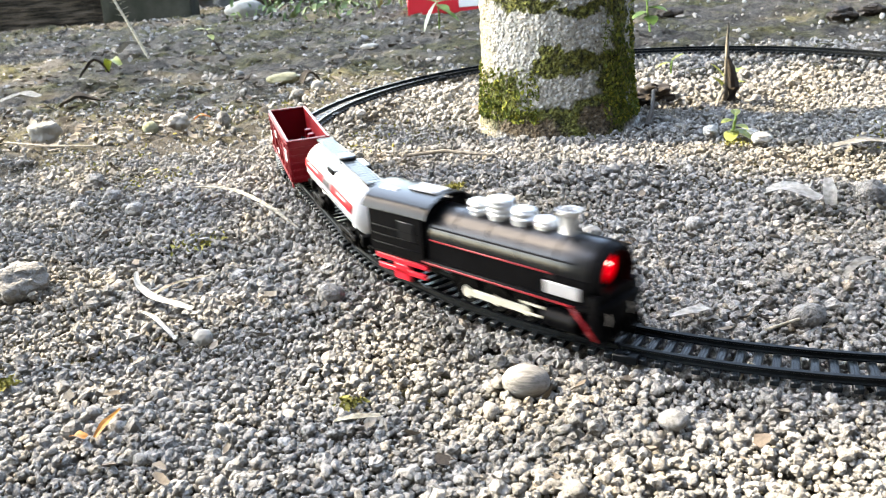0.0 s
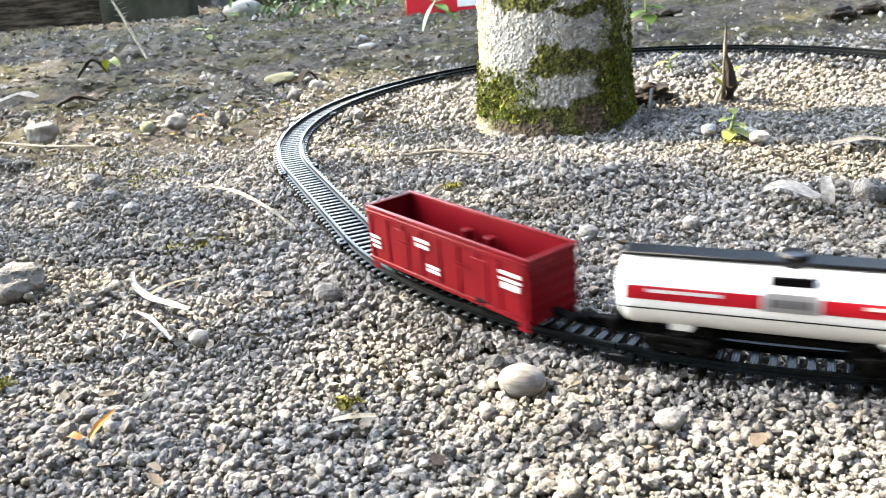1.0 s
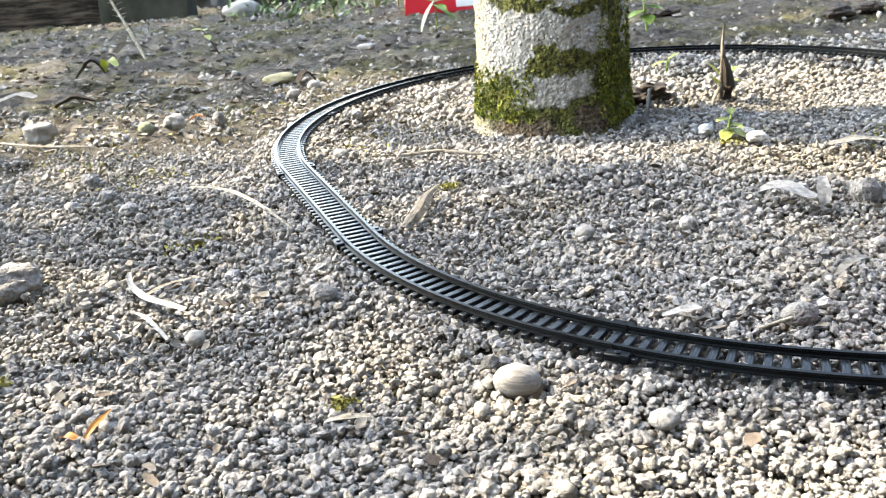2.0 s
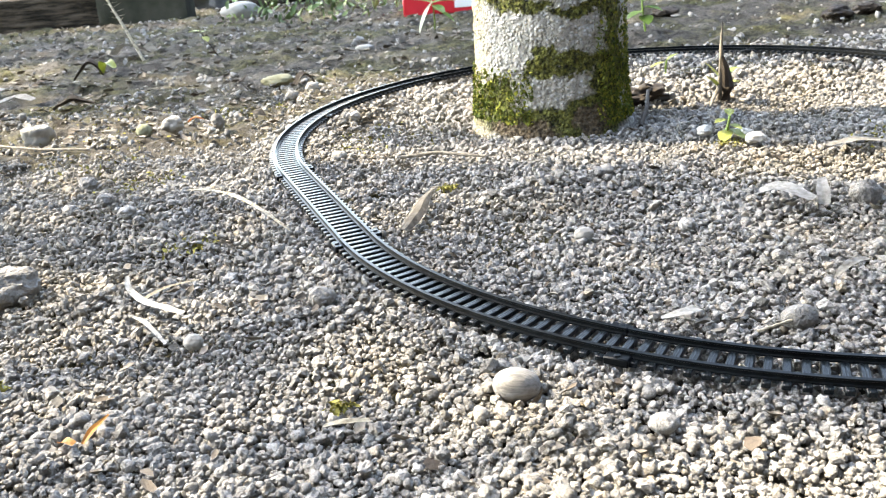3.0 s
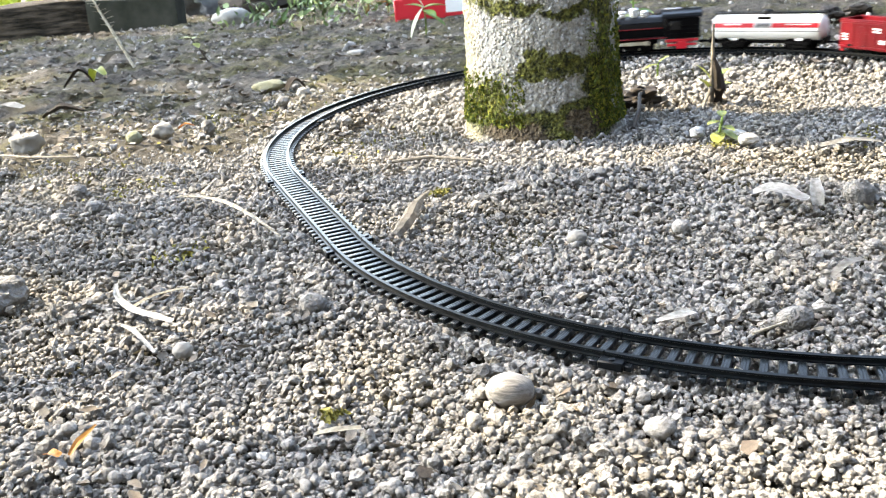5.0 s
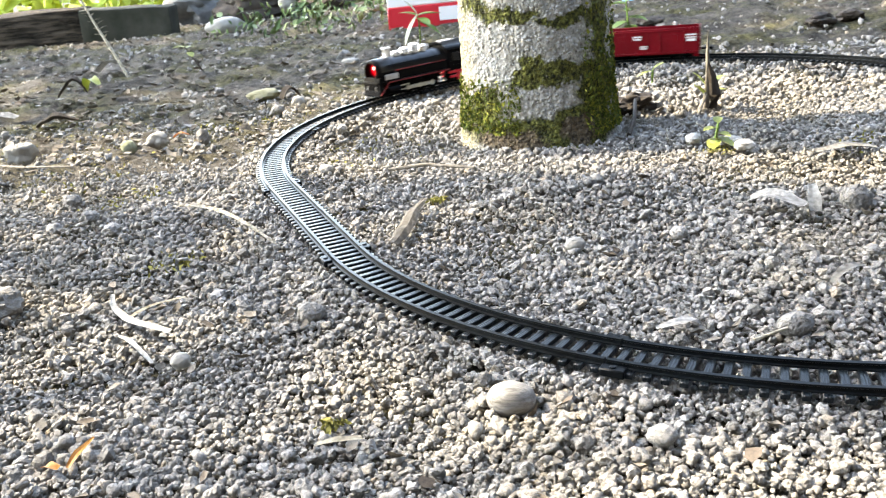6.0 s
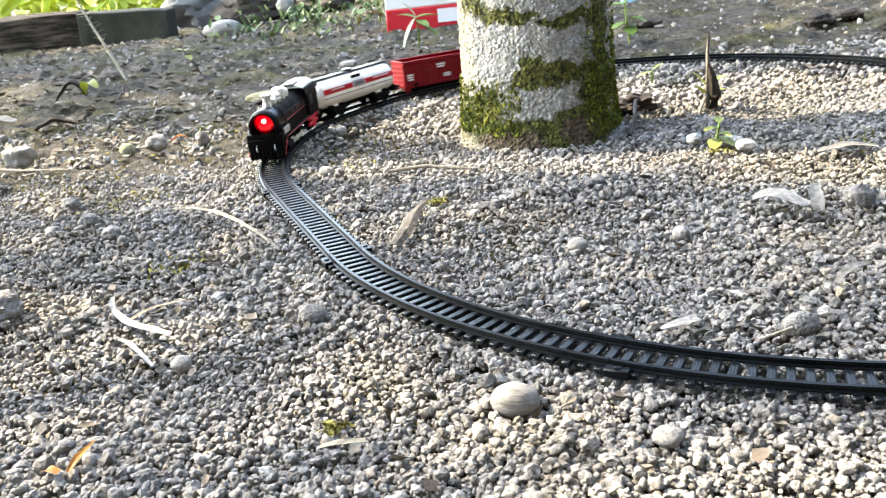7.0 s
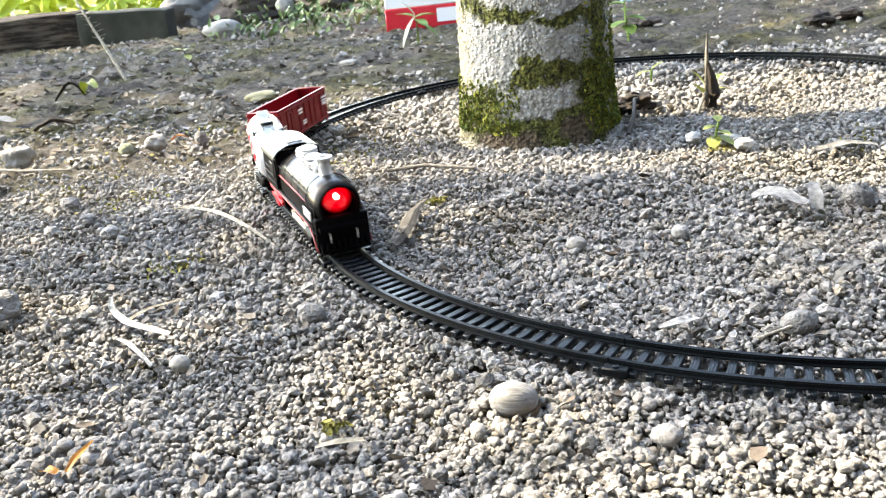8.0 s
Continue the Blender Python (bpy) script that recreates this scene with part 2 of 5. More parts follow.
def growth(spots):
    """Where patches grow on the bark: ellipses of (x, z, half width, half height) with frayed rims."""
    out = 0.0
    for x, z, rx, rz in spots:
        p = M_BARK.node_tree.nodes.new("ShaderNodeMapping")
        p.inputs["Scale"].default_value = (1 / rx, 0.0, 1 / rz)
        p.inputs["Location"].default_value = (-(x + 0.020) / rx, 0.0, -(z + 0.020) / rz)
        wire(M_BARK, _sway.outputs[0], p.inputs["Vector"])
        d = M_BARK.node_tree.nodes.new("ShaderNodeVectorMath")
        d.operation = "LENGTH"
        wire(M_BARK, p.outputs[0], d.inputs[0])
        r = node(M_BARK, "ShaderNodeMapRange", **{"From Min": 0.86, "From Max": 1.14, "To Min": 1.0, "To Max": 0.0})
        wire(M_BARK, d.outputs["Value"], r.inputs[0])
        out = math_of(M_BARK, "MAXIMUM", r.outputs[0], out)
    return out


_moss = growth([(0.052, 0.100, 0.013, 0.050), (0.050, 0.046, 0.022, 0.030), (0.000, 0.012, 0.075, 0.017), (-0.054, 0.036, 0.015, 0.018), (0.014, 0.066, 0.026, 0.009),
                (-0.014, 0.076, 0.013, 0.007), (-0.022, 0.066, 0.008, 0.016), (-0.004, 0.066, 0.026, 0.005), (-0.030, 0.118, 0.030, 0.007), (0.020, 0.110, 0.026, 0.006), (-0.058, 0.128, 0.009, 0.010), (0.030, 0.020, 0.036, 0.018), (-0.020, 0.155, 0.040, 0.010)])
_island = growth([(-0.002, 0.047, 0.023, 0.0105), (0.064, 0.090, 0.007, 0.030), (0.064, 0.026, 0.008, 0.010)])
_mk = math_of(M_BARK, "SUBTRACT", _moss, _island)
_n3 = noise_tex(M_BARK, 230, 6, 0.8)
_mosc = ramp(M_BARK, _n3.outputs[0], [(0.40, (0.006, 0.007, 0.002)), (0.5, (0.060, 0.062, 0.014)), (0.62, (0.165, 0.170, 0.040))])
_brown = growth([(-0.036, 0.006, 0.030, 0.014), (0.028, 0.014, 0.016, 0.010)])
_mosc = mix(M_BARK, _brown, _mosc, ramp(M_BARK, _n3.outputs[0], [(0.38, (0.016, 0.012, 0.008)), (0.62, (0.140, 0.108, 0.070))]))
# warm sunlight on the trunk's left edge, put into the bark colour
_sun_edge = node(M_BARK, "ShaderNodeMapRange", **{"From Min": -0.068, "From Max": -0.056, "To Min": 0.7, "To Max": 0.0})
wire(M_BARK, _sep.outputs[0], _sun_edge.inputs[0])
_grain = node(M_BARK, "ShaderNodeTexVoronoi", Scale=300.0)
wire(M_BARK, _tc.outputs["Object"], _grain.inputs["Vector"])
_lich = mix(M_BARK, 0.4, _lich, ramp(M_BARK, _grain.outputs["Distance"], [(0.25, (1.0, 1.0, 1.0)), (0.62, (0.30, 0.29, 0.25))]), "MULTIPLY")
wire(M_BARK, mix(M_BARK, _mk, mix(M_BARK, _sun_edge.outputs[0], _lich, (0.34, 0.275, 0.15)), _mosc), bsdf(M_BARK).inputs["Base Color"])
_v = node(M_BARK, "ShaderNodeTexVoronoi", Scale=300.0)
wire(M_BARK, _tc.outputs["Object"], _v.inputs["Vector"])
_wart = ramp(M_BARK, _v.outputs["Distance"], [(0.0, (1, 1, 1)), (0.6, (0, 0, 0))])
bump(M_BARK, mix(M_BARK, 0.4, _wart, _n1.outputs[0]), 1.0, 0.0045)


# ---- mesh helpers ----
def mesh_of(name, bm, mats, smooth=True):
    me = bpy.data.meshes.new(name)
    bm.to_mesh(me)
    bm.free()
    for m in mats if isinstance(mats, (list, tuple)) else [mats]:
        me.materials.append(m)
    if smooth:
        me.polygons.foreach_set("use_smooth", [True] * len(me.polygons))
        me.set_sharp_from_angle(angle=radians(38))
    return me


def part(name, bm, mat, parent, label="", at=None, smooth=True):
    ob = new(name, mesh_of(name, bm, mat, smooth))
    ob.parent = parent
    if at is not None:
        ob.matrix_basis = at
    return tagged(ob, label)


def thing(name, m, label, category, group="", kind=""):
    ob = new(name)
    ob.empty_display_size = 0.01
    ob.matrix_basis = m
    return tagged(ob, label, category, group, kind)


def solid(name, bm, mat, m, label, category, group="", kind="", smooth=True):
    ob = new(name, mesh_of(name, bm, mat, smooth))
    ob.matrix_basis = m
    return tagged(ob, label, category, group, kind)


def box(sx, sy, sz, at=(0, 0, 0), bevel=0.0, bm=None, rot=None, seg=2):
    """A box whose base's centre is at the given point."""
    one = bmesh.new()
    bmesh.ops.create_cube(one, size=1.0)
    bmesh.ops.scale(one, vec=(sx, sy, sz), verts=one.verts)
    bmesh.ops.translate(one, vec=(0, 0, sz / 2), verts=one.verts)
    if bevel:
        bmesh.ops.bevel(one, geom=list(one.edges), offset=bevel, segments=seg, profile=0.6, affect="EDGES")
    m = Matrix.Translation(at) @ (rot or Matrix.Identity(4))
    bmesh.ops.transform(one, matrix=m, verts=one.verts)
    return join(bm, one)


def join(bm, one):
    if bm is None:
        return one
    me = bpy.data.meshes.new("tmp")
    one.to_mesh(me)
    one.free()
    bm.from_mesh(me)
    bpy.data.meshes.remove(me)
    return bm


def lathe(profile, seg=24, at=None, bm=None):
    """Profile rows of (radius, z), turned about z."""
    one = bmesh.new()
    rings = []
    for r, z in profile:
        rings.append([one.verts.new((r * math.cos(2 * math.pi * k / seg), r * math.sin(2 * math.pi * k / seg), z)) for k in range(seg)])
    for a, b in zip(rings, rings[1:]):
        for k in range(seg):
            one.faces.new((a[k], a[(k + 1) % seg], b[(k + 1) % seg], b[k]))
    for ring, flip in ((rings[0], True), (rings[-1], False)):
        if profile[0] != profile[-1] and profile[0 if flip else -1][0] > 1e-6:
            one.faces.new(ring[::-1] if flip else ring)
    bmesh.ops.remove_doubles(one, verts=one.verts, dist=1e-6)
    bmesh.ops.recalc_face_normals(one, faces=one.faces)
    if at is not None:
        bmesh.ops.transform(one, matrix=at, verts=one.verts)
    return join(bm, one)


ALONG_X = Matrix.Rotation(radians(90), 4, "Y")
ALONG_Y = Matrix.Rotation(radians(90), 4, "X")


def sweep(profile, stations, bm=None):
    """A closed profile of (side, up) carried along stations of (point, heading in radians)."""
    one = bmesh.new()
    rings = []
    for (x, y), h in stations:
        rings.append([one.verts.new((x - math.sin(h) * s, y + math.cos(h) * s, u)) for s, u in profile])
    n = len(profile)
    for a, b in zip(rings, rings[1:]):
        for k in range(n):
            one.faces.new((a[k], a[(k + 1) % n], b[(k + 1) % n], b[k]))
    one.faces.new(rings[0][::-1]), one.faces.new(rings[-1])
    bmesh.ops.recalc_face_normals(one, faces=one.faces)
    return join(bm, one)


def tube(points, radii, seg=8, bm=None):
    """A round, tapering rod through points."""
    one = bmesh.new()
    rings = []
    pts = [Vector(p) for p in points]
    for i, p in enumerate(pts):
        d = (pts[min(i + 1, len(pts) - 1)] - pts[max(i - 1, 0)]).normalized()
        q = d.to_track_quat("Z", "Y")
        rings.append([one.verts.new(p + q @ Vector((math.cos(2 * math.pi * k / seg), math.sin(2 * math.pi * k / seg), 0)) * radii[i]) for k in range(seg)])
    for a, b in zip(rings, rings[1:]):
        for k in range(seg):
            one.faces.new((a[k], a[(k + 1) % seg], b[(k + 1) % seg], b[k]))
    one.faces.new(rings[0][::-1]), one.faces.new(rings[-1])
    return join(bm, one)


def pebble(sx, sy, sz, seed, rough=0.12, sub=4, squash=0.0):
    """An uneven stone lying with its base a little below z = 0."""
    bm = bmesh.new()
    bmesh.ops.create_icosphere(bm, subdivisions=sub, radius=1.0)
    off = Vector((seed * 7.3, seed * 3.1, seed * 1.7))
    for v in bm.verts:
        n = noise.noise(v.co * 1.3 + off) + 0.4 * noise.noise(v.co * 3.7 + off) + 0.22 * noise.noise(v.co * 9.1 + off)
        p = v.co * (1 + rough * n)
        v.co = Vector((p.x * sx / 2, p.y * sy / 2, (p.z + 0.62) * sz / 2))
    return bm


def blade(points, widths, thick=0.0005, curl=0.15):
    """A dry strip: a curved, slightly rolled band through points with a real thickness."""
    bm = bmesh.new()
    keys = [Vector(p) for p in points]
    pts, wide = [], []
    for i in range(len(keys) - 1):
        a, b, c, d = keys[max(i - 1, 0)], keys[i], keys[i + 1], keys[min(i + 2, len(keys) - 1)]
        for k in range(5):
            t = k / 5
            p = 0.5 * (2 * b + (c - a) * t + (2 * a - 5 * b + 4 * c - d) * t ** 2 + (3 * b - a - 3 * c + d) * t ** 3)
            w = widths[i] + (widths[i + 1] - widths[i]) * t
            wob = noise.noise(Vector((p.x * 90, p.y * 90, len(keys))))
            pts.append(p + Vector((0, 0, 0.10 * w * wob))), wide.append(w * (1 + 0.16 * wob))
    pts.append(keys[-1]), wide.append(widths[-1])
    widths = wide
    rows = []
    for i, p in enumerate(pts):
        d = (pts[min(i + 1, len(pts) - 1)] - pts[max(i - 1, 0)]).normalized()
        s = d.cross(Vector((0, 0, 1))).normalized()
        up = s.cross(d).normalized()
        row = []
        for k in (-1, -0.4, 0.4, 1):
            row.append(bm.verts.new(p + s * (k * widths[i] / 2) + up * (curl * widths[i] * k * k)))
        rows.append(row)
    for a, b in zip(rows, rows[1:]):
        for k in range(3):
            bm.faces.new((a[k], a[k + 1], b[k + 1], b[k]))
    bmesh.ops.solidify(bm, geom=list(bm.faces), thickness=thick)
    bmesh.ops.recalc_face_normals(bm, faces=bm.faces)
    return bm


def leaf(length, width, bend=0.2, fold=0.25, n=6, thick=0.0004):
    """A pointed leaf along +x from its stalk, folded along its rib."""
    bm = bmesh.new()
    rows = []
    for i in range(n + 1):
        t = i / n
        w = width * (math.sin(math.pi * min(1, t * 0.94 + 0.05)) ** 0.8) / 2
        z = -bend * length * t * t
        rows.append([bm.verts.new((t * length, k * w, z + abs(k) * fold * w)) for k in (-1, 0, 1)])
    for a, b in zip(rows, rows[1:]):
        for k in range(2):
            bm.faces.new((a[k], a[k + 1], b[k + 1], b[k]))
    bmesh.ops.solidify(bm, geom=list(bm.faces), thickness=thick)
    return bm


def joined(name, verts, faces, mats, smooth=True):
    """One mesh from arrays: verts (n, 3), faces (m, k)."""
    me = bpy.data.meshes.new(name)
    k = faces.shape[1]
    me.vertices.add(len(verts)), me.loops.add(faces.size), me.polygons.add(len(faces))
    me.vertices.foreach_set("co", verts.astype(np.float32).ravel())
    me.loops.foreach_set("vertex_index", faces.astype(np.int32).ravel())
    me.polygons.foreach_set("loop_start", np.arange(0, faces.size, k, dtype=np.int32))
    me.polygons.foreach_set("use_smooth", np.full(len(faces), smooth) if isinstance(smooth, bool) else smooth)
    me.materials.append(mats)
    me.update(calc_edges=True)
    return me


# ---- the line of the track: an oval of two half circles and two straights ----
GAUGE = 0.020
RAIL_Z = 0.010
RADIUS, STRAIGHT = 0.3449, 0.1878
START, HEADING = Vector((-0.0553, 0.5141)), radians(-70.40)
HALF = math.pi * RADIUS
LAP = 2 * HALF + 2 * STRAIGHT


def track_at(s):
    """Place and heading at s metres along the oval."""
    s %= LAP
    d = Vector((math.cos(HEADING), math.sin(HEADING)))
    n = Vector((-d.y, d.x))
    if s < HALF:
        c, a = START + n * RADIUS, HEADING - math.pi / 2 + s / RADIUS
    elif s < HALF + STRAIGHT:
        return START + n * 2 * RADIUS - d * (s - HALF), HEADING + math.pi
    elif s < 2 * HALF + STRAIGHT:
        c, a = START + n * RADIUS - d * STRAIGHT, HEADING + math.pi / 2 + (s - HALF - STRAIGHT) / RADIUS
    else:
        return START - d * (LAP - s), HEADING
    return c + RADIUS * Vector((math.cos(a), math.sin(a))), a + math.pi / 2


def track_distance(x, y):
    """Distance of plan points from the track's centre line."""
    d = np.array([math.cos(HEADING), math.sin(HEADING)])
    n = np.array([-d[1], d[0]])
    c = np.array(START) + n * RADIUS
    px, py = (x - c[0]) * d[0] + (y - c[1]) * d[1], (x - c[0]) * n[0] + (y - c[1]) * n[1]
    along = np.clip(px, -STRAIGHT, 0)
    return np.abs(np.hypot(px - along, py) - RADIUS)


def rise(x, y):
    """Height of the soil: gentle hollows, level where the track lies."""
    x, y = np.asarray(x, float), np.asarray(y, float)
    h = 0.0030 * np.sin(9 * x + 3 * np.sin(5 * y) + 1) * np.sin(11 * y + 2 * np.sin(4 * x)) + 0.0016 * np.sin(31 * x + 17 * y) * np.sin(23 * y - 14 * x)
    return h * np.clip((track_distance(x, y) - 0.02) / 0.05, 0, 1)


# ---- ground ----
def lumps(x, y, cell, seed):
    """Smooth random swellings, -1 to 1, about one cell across."""
    table = np.random.default_rng(seed).uniform(-1, 1, (64, 64))
    u, v = x / cell, y / cell
    i, j = np.floor(u).astype(int), np.floor(v).astype(int)
    fx, fy = u - i, v - j
    fx, fy = fx * fx * (3 - 2 * fx), fy * fy * (3 - 2 * fy)
    pick = lambda a, b: table[a % 64, b % 64]
    return (pick(i, j) * (1 - fx) + pick(i + 1, j) * fx) * (1 - fy) + (pick(i, j + 1) * (1 - fx) + pick(i + 1, j + 1) * fx) * fy


def ground():
    xs = np.concatenate([[-300, -60, -20, -9, -5, -3, -2.4], np.linspace(-1.9, 1.7, 300), [2.4, 3, 5, 9, 20, 60, 300]])
    ys = np.concatenate([[-300, -60, -20, -8, -3, -1], np.linspace(0.0, 0.8, 40), np.linspace(0.81, 3.0, 230), [3.5, 4.2, 5, 8, 14, 30, 80, 300]])
    gx, gy = np.meshgrid(xs, ys)
    under = np.clip((np.where(gx < -0.11, 0.86, 1.02) - gy) / 0.08, 0, 1) * np.clip((1.2 - np.abs(gx)) / 0.2, 0, 1)
    clods = 0.0042 * lumps(gx, gy, 0.045, 1) + 0.0055 * lumps(gx, gy, 0.021, 2) + 0.0050 * lumps(gx, gy, 0.012, 3)
    gz = rise(gx, gy) - 0.0022 - 0.0060 * under + clods * (1 - under) * np.clip((track_distance(gx, gy) - 0.02) / 0.03, 0, 1) * (gy > 0.8) * (gy < 3.1) * (np.abs(gx) < 2)
    verts = np.stack([gx, gy, gz], -1).reshape(-1, 3)
    i = np.arange(len(ys) - 1)[:, None] * len(xs) + np.arange(len(xs) - 1)[None]
    i = i.ravel()
    faces = np.stack([i, i + 1, i + 1 + len(xs), i + len(xs)], 1)
    ob = new("ground", joined("ground", verts, faces, M_SOIL))
    return tagged(ob, "dry grey-brown soil with mossy patches", "ground", kind="structure")


ground()


def crumbs(sub, count):
    """A few uneven crumb shapes on one icosphere (sub 1.5: some of its faces raised)."""
    bm = bmesh.new()
    if sub == 1.5:
        bmesh.ops.create_icosphere(bm, subdivisions=1, radius=1.0)
        bmesh.ops.poke(bm, faces=[f for k, f in enumerate(bm.faces) if k % 3 == 0])
        for v in bm.verts:
            v.co.normalize()
    else:
        bmesh.ops.create_icosphere(bm, subdivisions=sub, radius=1.0)
    bm.verts.ensure_lookup_table()
    bm.verts.index_update()
    base = np.array([v.co for v in bm.verts])
    faces = np.array([[v.index for v in f.verts] for f in bm.faces])
    shapes = []
    for k in range(count):
        off = Vector((k * 5.1, k * 2.7, 9.0))
        g = [1 + 0.42 * noise.noise(Vector(v) * 1.1 + off) + 0.70 * noise.noise(Vector(v) * 2.6 + off) for v in base]
        shapes.append(base * np.array(g)[:, None])
    bm.free()
    return np.array(shapes), faces


def scatter(name, label, regions, mat, seed):
    """Loose crumbs over regions of (y0, y1, cell, sub, smallest, typical, largest)."""
    rng = np.random.default_rng(seed)
    all_v, all_f, soft, base = [], [], [], 0
    for y0, y1, cell, sub, lo, mid, hi in regions:
        shapes, faces = crumbs(sub, 16)
        half = y1 * 0.66 + 0.16
        nx, ny = int(2 * half / cell), int((y1 - y0) / cell)
        gx, gy = np.meshgrid(np.arange(nx), np.arange(ny))
        x = (gx.ravel() + rng.uniform(-0.1, 1.1, nx * ny)) * cell - half
        y = (gy.ravel() + rng.uniform(-0.1, 1.1, nx * ny)) * cell + y0
        bare = (y > 0.80 + 0.05 * lumps(x, y, 0.06, 7)) & (x < 0.25 * (y - 0.9) - 0.06) & (track_distance(x, y) > 0.04)
        bare |= (y > 1.17) & (track_distance(x, y) > 0.03)
        keep = (np.abs(x) < y * 0.54 + 0.07) & (np.hypot(x - 0.114, y - 0.82) > 0.066) & (~bare | (rng.random(len(x)) < 0.14 - 0.07 * (y > 1.2) + 0.22 * (lumps(x, y, 0.09, 5) > 0.3)))
        x, y = x[keep], y[keep]
        n = len(x)
        d = np.clip(mid * np.exp(rng.normal(0, 0.36, n)), lo, hi)
        clump = np.array([noise.noise(Vector((a * 14, b * 14, seed))) for a, b in zip(x, y)])
        d *= 1 + 0.30 * clump
        z = rise(x, y) + d * rng.uniform(-1.1, 0.60, n) + 0.0022 * clump + 0.0012 * lumps(x, y, 0.012, 6)
        near = track_distance(x, y)
        z = np.where(near < 0.0175, np.minimum(z, 0.0050 - d * 0.55), z)
        z = np.where((near >= 0.0175) & (near < 0.030), np.minimum(z + 0.002, 0.0060 - d * 0.35), z)
        q = rng.normal(size=(n, 4))
        q /= np.linalg.norm(q, axis=1)[:, None]
        w, a, b, c = q.T
        rot = np.stack([np.stack([1 - 2 * (b * b + c * c), 2 * (a * b - w * c), 2 * (a * c + w * b)], -1),
                        np.stack([2 * (a * b + w * c), 1 - 2 * (a * a + c * c), 2 * (b * c - w * a)], -1),
                        np.stack([2 * (a * c - w * b), 2 * (b * c + w * a), 1 - 2 * (a * a + b * b)], -1)], 1)
        stretch = rng.uniform(0.65, 1.3, (n, 1, 3))
        v = np.einsum("nij,nkj->nki", rot, shapes[rng.integers(0, 16, n)] * stretch) * (d / 2)[:, None, None]
        v[:, :, 2] *= 0.88
        v += np.stack([x, y, z], -1)[:, None, :]
        k = shapes.shape[1]
        f = faces[None] + (base + np.arange(n) * k)[:, None, None]
        base += n * k
        all_v.append(v.reshape(-1, 3)), all_f.append(f.reshape(-1, 3)), soft.append(np.repeat(rng.random(n) < (0.45 if sub == 2 else 0.15), len(faces)))
    ob = new(name, joined(name, np.concatenate(all_v), np.concatenate(all_f), mat, np.concatenate(soft)))
    return tagged(ob, label, "gravel", kind="stuff")


scatter("gravel", "loose grey-brown crumbly gravel covering the soil",
        [(0.21, 0.33, 0.0020, 2, 0.0013, 0.0026, 0.0062), (0.33, 0.50, 0.0023, 1.5, 0.0014, 0.0028, 0.0064), (0.50, 0.85, 0.0027, 1, 0.0015, 0.0030, 0.0064), (0.85, 1.2, 0.0048, 1, 0.002, 0.0046, 0.009), (1.2, 2.9, 0.0110, 1, 0.003, 0.0055, 0.012)], M_GRAVEL, 4)


def flakes(name, label, category, count, mat, seed, place, size, flat=0.35):
    """Many small leaf-like flakes strewn where place(rng) says; one object of stuff."""
    rng = np.random.default_rng(seed)
    shape = np.array([(-0.5, 0, 0), (-0.2, -0.28, 0.06), (0.2, -0.22, 0.04), (0.5, 0, 0.08), (0.2, 0.24, 0.05), (-0.2, 0.26, 0.03), (0, 0, -0.03)])
    tri = np.array([(0, 1, 6), (1, 2, 6), (2, 3, 6), (3, 4, 6), (4, 5, 6), (5, 0, 6)])
    vs, fs = [], []
    for i in range(count):
        p = place(rng)
        s = size * rng.uniform(0.5, 1.6)
        e = Euler((rng.normal(0, flat), rng.normal(0, flat), rng.uniform(0, 6.3))).to_matrix()
        pts = shape * s * np.array([1, rng.uniform(0.3, 1.1), rng.uniform(0.5, 3)]) + rng.normal(0, 0.05 * s, shape.shape)
        vs.append(pts @ np.array(e).T + np.array(p)), fs.append(tri + 7 * i)
    ob = new(name, joined(name, np.concatenate(vs), np.concatenate(fs), mat))
    return tagged(ob, label, category, kind="stuff")


def litter_place(rng):
    while True:
        y = rng.uniform(0.85, 2.7)
        x = rng.uniform(-0.60 * y - 0.1, 0.25 * y - 0.28) if rng.random() < 0.8 else rng.uniform(-0.6 * y, 0.6 * y)
        if track_distance(x, y) > 0.03 and math.hypot(x - 0.114, y - 0.82) > 0.09:
            return x, y, rise(x, y) + 0.004


flakes("leaf_litter", "dry brown and grey leaf fragments on the soil", "leaf litter", 2300, M_LITTER, 8, litter_place, 0.012, 0.18)


def near_litter(rng):
    while True:
        y = rng.uniform(0.24, 0.9)
        x = rng.uniform(-0.6 * y, 0.6 * y)
        if track_distance(x, y) > 0.03:
            return x, y, rise(x, y) + 0.004


flakes("plant_bits", "small pale plant fibres and bark flakes among the gravel", "plant debris", 260, M_LITTER, 18, near_litter, 0.007)

# ---- track sections ----
TIE_STEP = 0.00747


def rail_profile(side):
    o = side * GAUGE / 2
    p = [(-0.0019, 0.0066), (0.0019, 0.0066), (0.0019, 0.0073), (0.0008, 0.0076), (0.0008, 0.0090), (0.0011, 0.0092), (0.0010, RAIL_Z), (-0.0010, RAIL_Z), (-0.0011, 0.0092), (-0.0008, 0.0090), (-0.0008, 0.0076), (-0.0019, 0.0073)]
    return [(o + s, u) for s, u in p]


def tie_mesh():
    bm = box(0.0038, 0.0300, 0.0027, (0, 0, 0.0042), 0.0004, seg=1)
    return mesh_of("sleeper", bm, M_TIE)


TIE = tie_mesh()


def tab_mesh():
    bm = box(0.0115, 0.0056, 0.0040, (0, 0, 0.0040), 0.0006, seg=1)
    bm = lathe([(0.0015, 0.0078), (0.0015, 0.0085), (0.0010, 0.0087)], 12, None, bm)
    return mesh_of("joint_tab", bm, M_TRACK)


TAB = tab_mesh()


